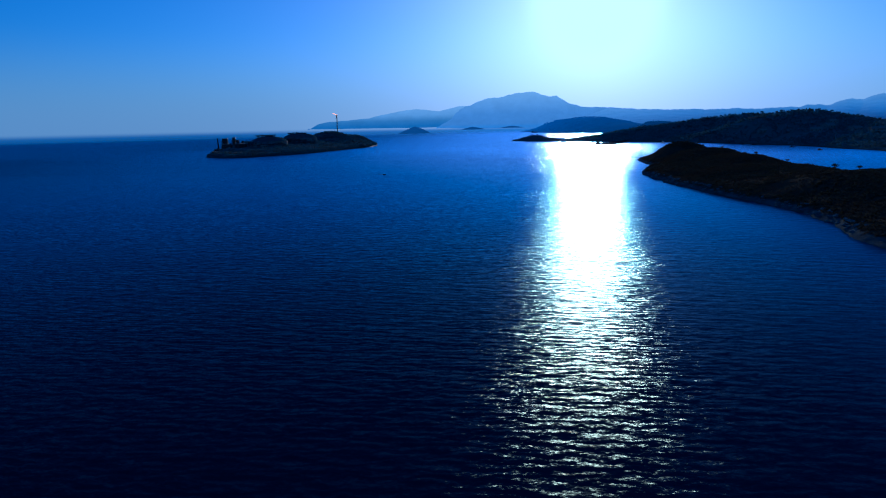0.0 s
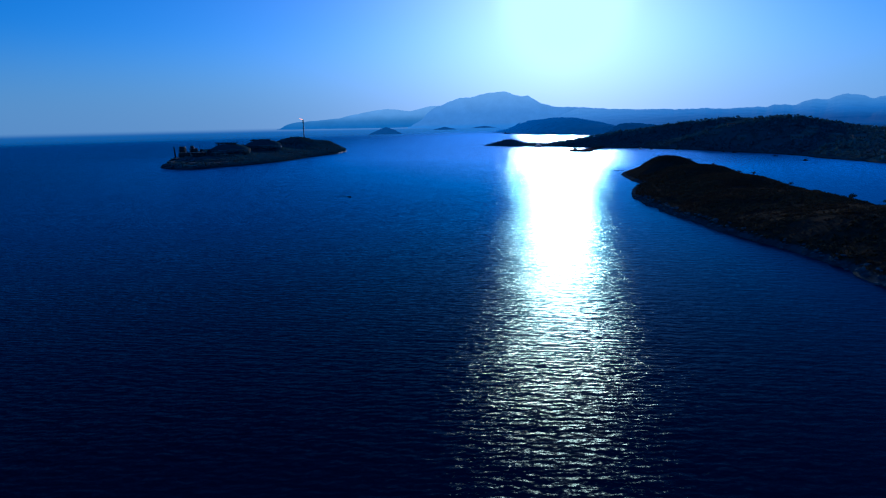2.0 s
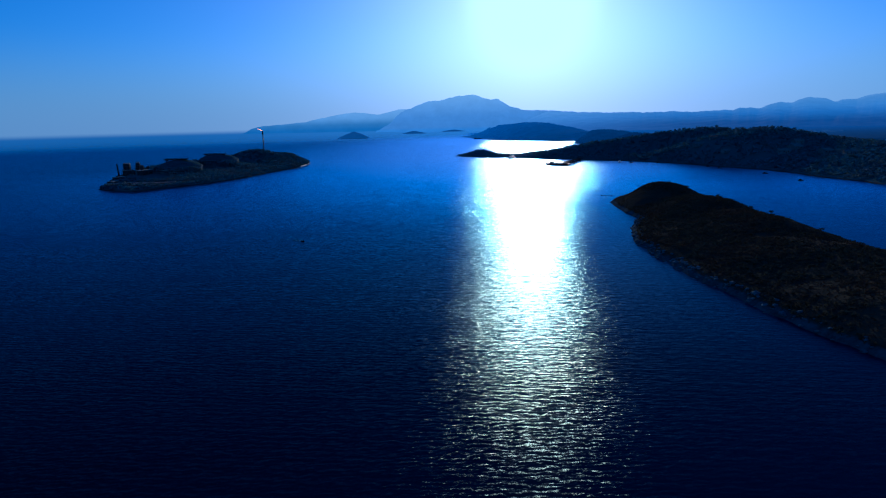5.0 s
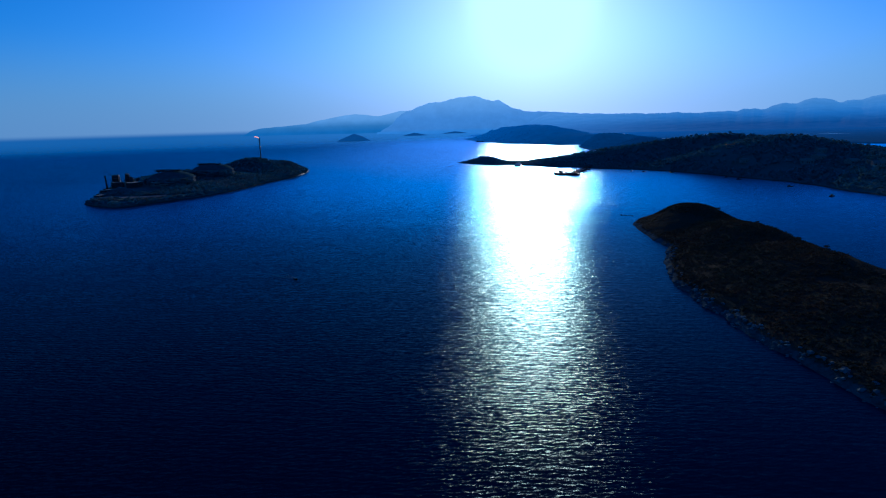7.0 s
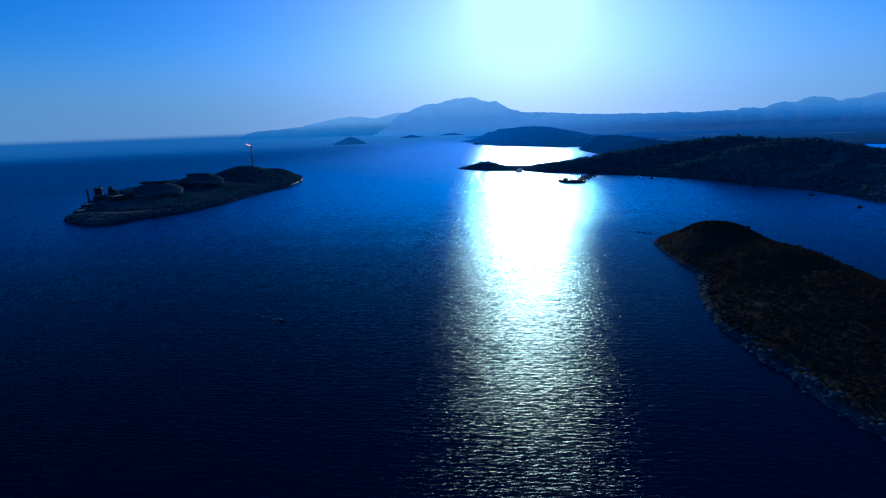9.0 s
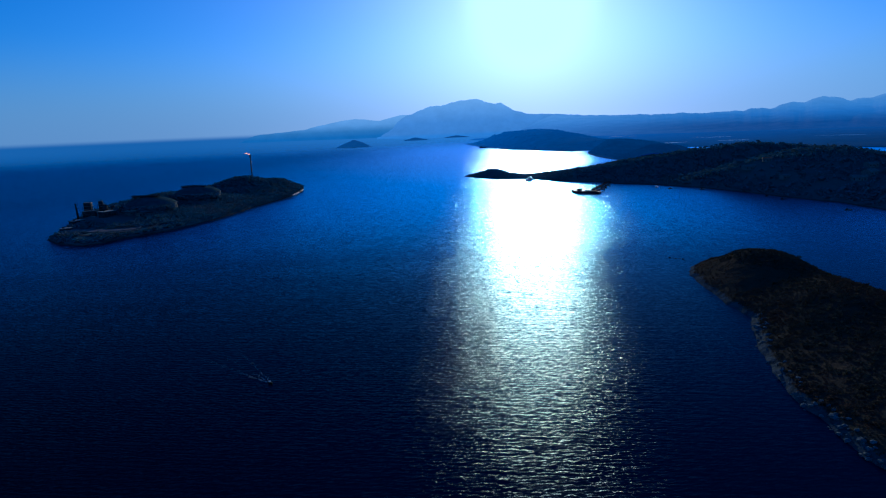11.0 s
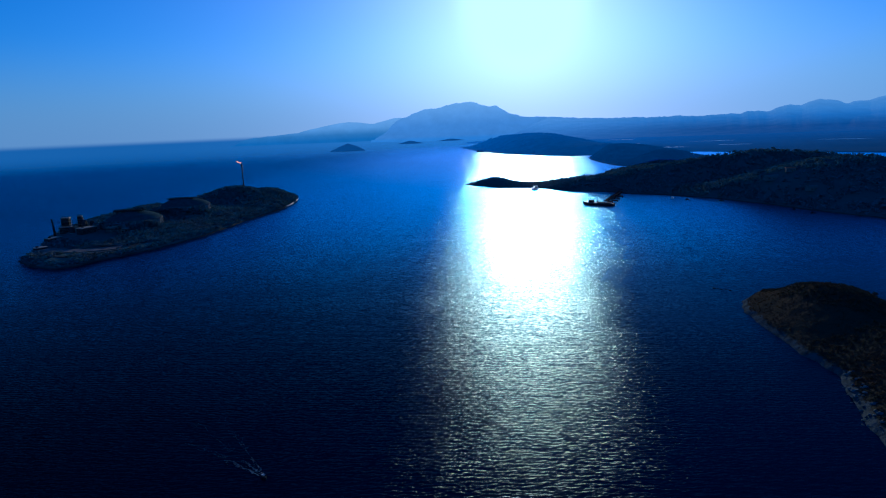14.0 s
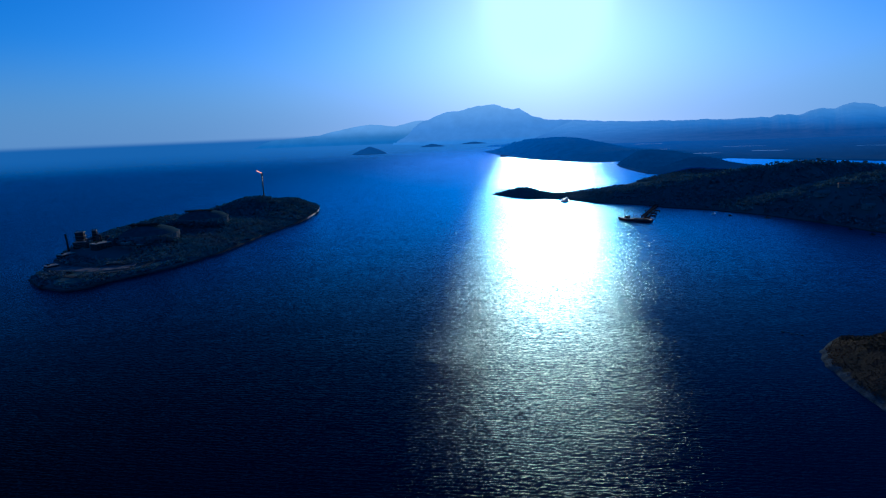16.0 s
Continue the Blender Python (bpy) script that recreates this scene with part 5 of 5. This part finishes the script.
# the groves take the plain's material with its painted haze glow
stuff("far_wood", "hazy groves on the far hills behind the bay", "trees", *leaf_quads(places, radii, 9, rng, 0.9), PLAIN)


def tree(x, y, h, seed, label, land=NEAR_ISLE, leaves=LEAF, group="trees on the islet"):
    r = np.random.RandomState(seed)
    z = ground_z(land, x, y)
    t = thing("tree", label, "tree", pose(x, y, z - 0.2, 0, 0, seed * 40), group)
    bm = bmesh.new()
    lean = Vector((0.12 * h, 0.05 * h, 0.55 * h))
    tube(bm, (0, 0, 0), lean * 0.6, 0.06 * h, 0.045 * h, 8)
    tube(bm, lean * 0.6, lean, 0.045 * h, 0.03 * h, 8)
    ends = []
    for k in range(5):
        a = k * 1.257 + r.uniform(-0.3, 0.3)
        e = lean + Vector((0.3 * h * math.cos(a), 0.3 * h * math.sin(a), h * r.uniform(0.1, 0.3)))
        tube(bm, lean * r.uniform(0.7, 1.0), e, 0.025 * h, 0.01 * h, 6)
        ends.append(e)
    part("trunk", bm, BARK, t)
    c = np.array([tuple(e) for e in ends] + [tuple(lean + Vector((0, 0, 0.25 * h)))])
    v, f = leaf_quads(c, np.full(len(c), 0.27 * h), 60, r, 0.75, 0.2)
    crown = mesh_object("crown", v, f, leaves, False)
    crown.parent = t
    return t


for i, (tx, ty, th) in enumerate(((136, 377, 4.5), (144, 566, 3.6), (148, 470, 4.0), (139, 480, 3.6), (142, 505, 3.2), (145, 440, 3.8), (150, 400, 3.4), (146, 330, 4.6), (143, 300, 3.5), (139, 260, 4.2), (118, 250, 3.5), (110, 300, 3.4), (104, 350, 3.0), (98, 440, 2.6))):
    tree(tx, ty, th * 0.68, i + 3, "small wind-bent evergreen tree on the islet's crest")


def tall_trees(land, spots, label, group, seed):
    """A few taller pines that stand out of a wood."""
    r = np.random.RandomState(seed)
    models = [tree(x, y, r.uniform(4.4, 6.2), seed + i, label, land, PINE, group) for i, (x, y) in enumerate(spots[:4])]
    for x, y in spots[4:]:
        size = r.uniform(0.75, 1.15)
        copy_thing(models[r.randint(4)], pose(x, y, ground_z(land, x, y) - 0.2, 0, 0, r.uniform(0, 360)) @ Matrix.Scale(size, 4))


def crest_spots(land, x0, x1, y0, y1, zmin, count, seed):
    r = np.random.RandomState(seed)
    x, y = r.uniform(x0, x1, 4000), r.uniform(y0, y1, 4000)
    high = land.height(x, y) > zmin
    return list(zip(x[high][:count].tolist(), y[high][:count].tolist()))


tall_trees(PENINSULA, crest_spots(PENINSULA, 230, 560, 940, 1330, 33, 26, 5), "dark pine standing above the wood on the headland", "tall pines on the headland", 60)
tall_trees(PLANT_ISLE, crest_spots(PLANT_ISLE, -430, -320, 1090, 1230, 15, 16, 6), "dark pine standing above the wood by the flare stack", "tall pines on the plant islet", 80)


# ---- shore rocks ----
def rock_mesh(seed):
    r = np.random.RandomState(seed)
    bm = bmesh.new()
    bmesh.ops.create_icosphere(bm, subdivisions=1, radius=1.0)
    for v in bm.verts:
        v.co = Vector((v.co.x * r.uniform(0.7, 1.25), v.co.y * r.uniform(0.7, 1.25), v.co.z * r.uniform(0.4, 0.7)))
    me = bpy.data.meshes.new("rock")
    bm.to_mesh(me)
    bm.free()
    me.materials.append(ROCK)
    return me


def shore_rocks():
    r = np.random.RandomState(17)
    kinds = [rock_mesh(s) for s in range(7)]
    front = [(91, 503), (78, 462), (70, 412), (70, 386), (75, 345), (81, 302), (90, 270), (97, 236), (94, 210), (90, 190)]
    seg = [math.hypot(b[0] - a[0], b[1] - a[1]) for a, b in zip(front, front[1:])]
    made = 0
    while made < 290:
        f = r.uniform(0, sum(seg))
        k = 0
        while f > seg[k]:
            f -= seg[k]
            k += 1
        a, b = Vector(front[k]), Vector(front[k + 1])
        d = (b - a).normalized()
        p = a + d * f + Vector((-d.y, d.x)) * r.uniform(-1.5, 8)
        z = ground_z(NEAR_ISLE, p.x, p.y)
        if not -0.7 < z < 2.6:
            continue
        s = r.uniform(0.35, 1.15) * (1.5 if r.uniform() > 0.9 else 1)
        ob = new("rock", kinds[r.randint(7)])
        ob.parent = near_isle
        ob.matrix_world = pose(p.x, p.y, z + 0.1 * s, r.uniform(-15, 15), r.uniform(-15, 15), r.uniform(0, 360)) @ Matrix.Scale(s, 4)
        made += 1


shore_rocks()


def skerry(x, y, turn, label):
    """A low reef off the islet's point: a few joined, half-drowned stones."""
    r = np.random.RandomState(int(x))
    t = thing("skerry", label, "reef", pose(x, y, 0, 0, 0, turn), "skerries")
    for k in range(5):
        ob = new("stone", rock_mesh(30 + k))
        ob.parent = t
        s = r.uniform(0.7, 1.5)
        ob.matrix_local = pose(-4.5 + k * 2.2, r.uniform(-0.6, 0.6), 0.05 * s, 0, 0, r.uniform(0, 360)) @ Matrix.Scale(s, 4)


skerry(99, 629, -40, "low dark half-drowned reef off the islet's point")
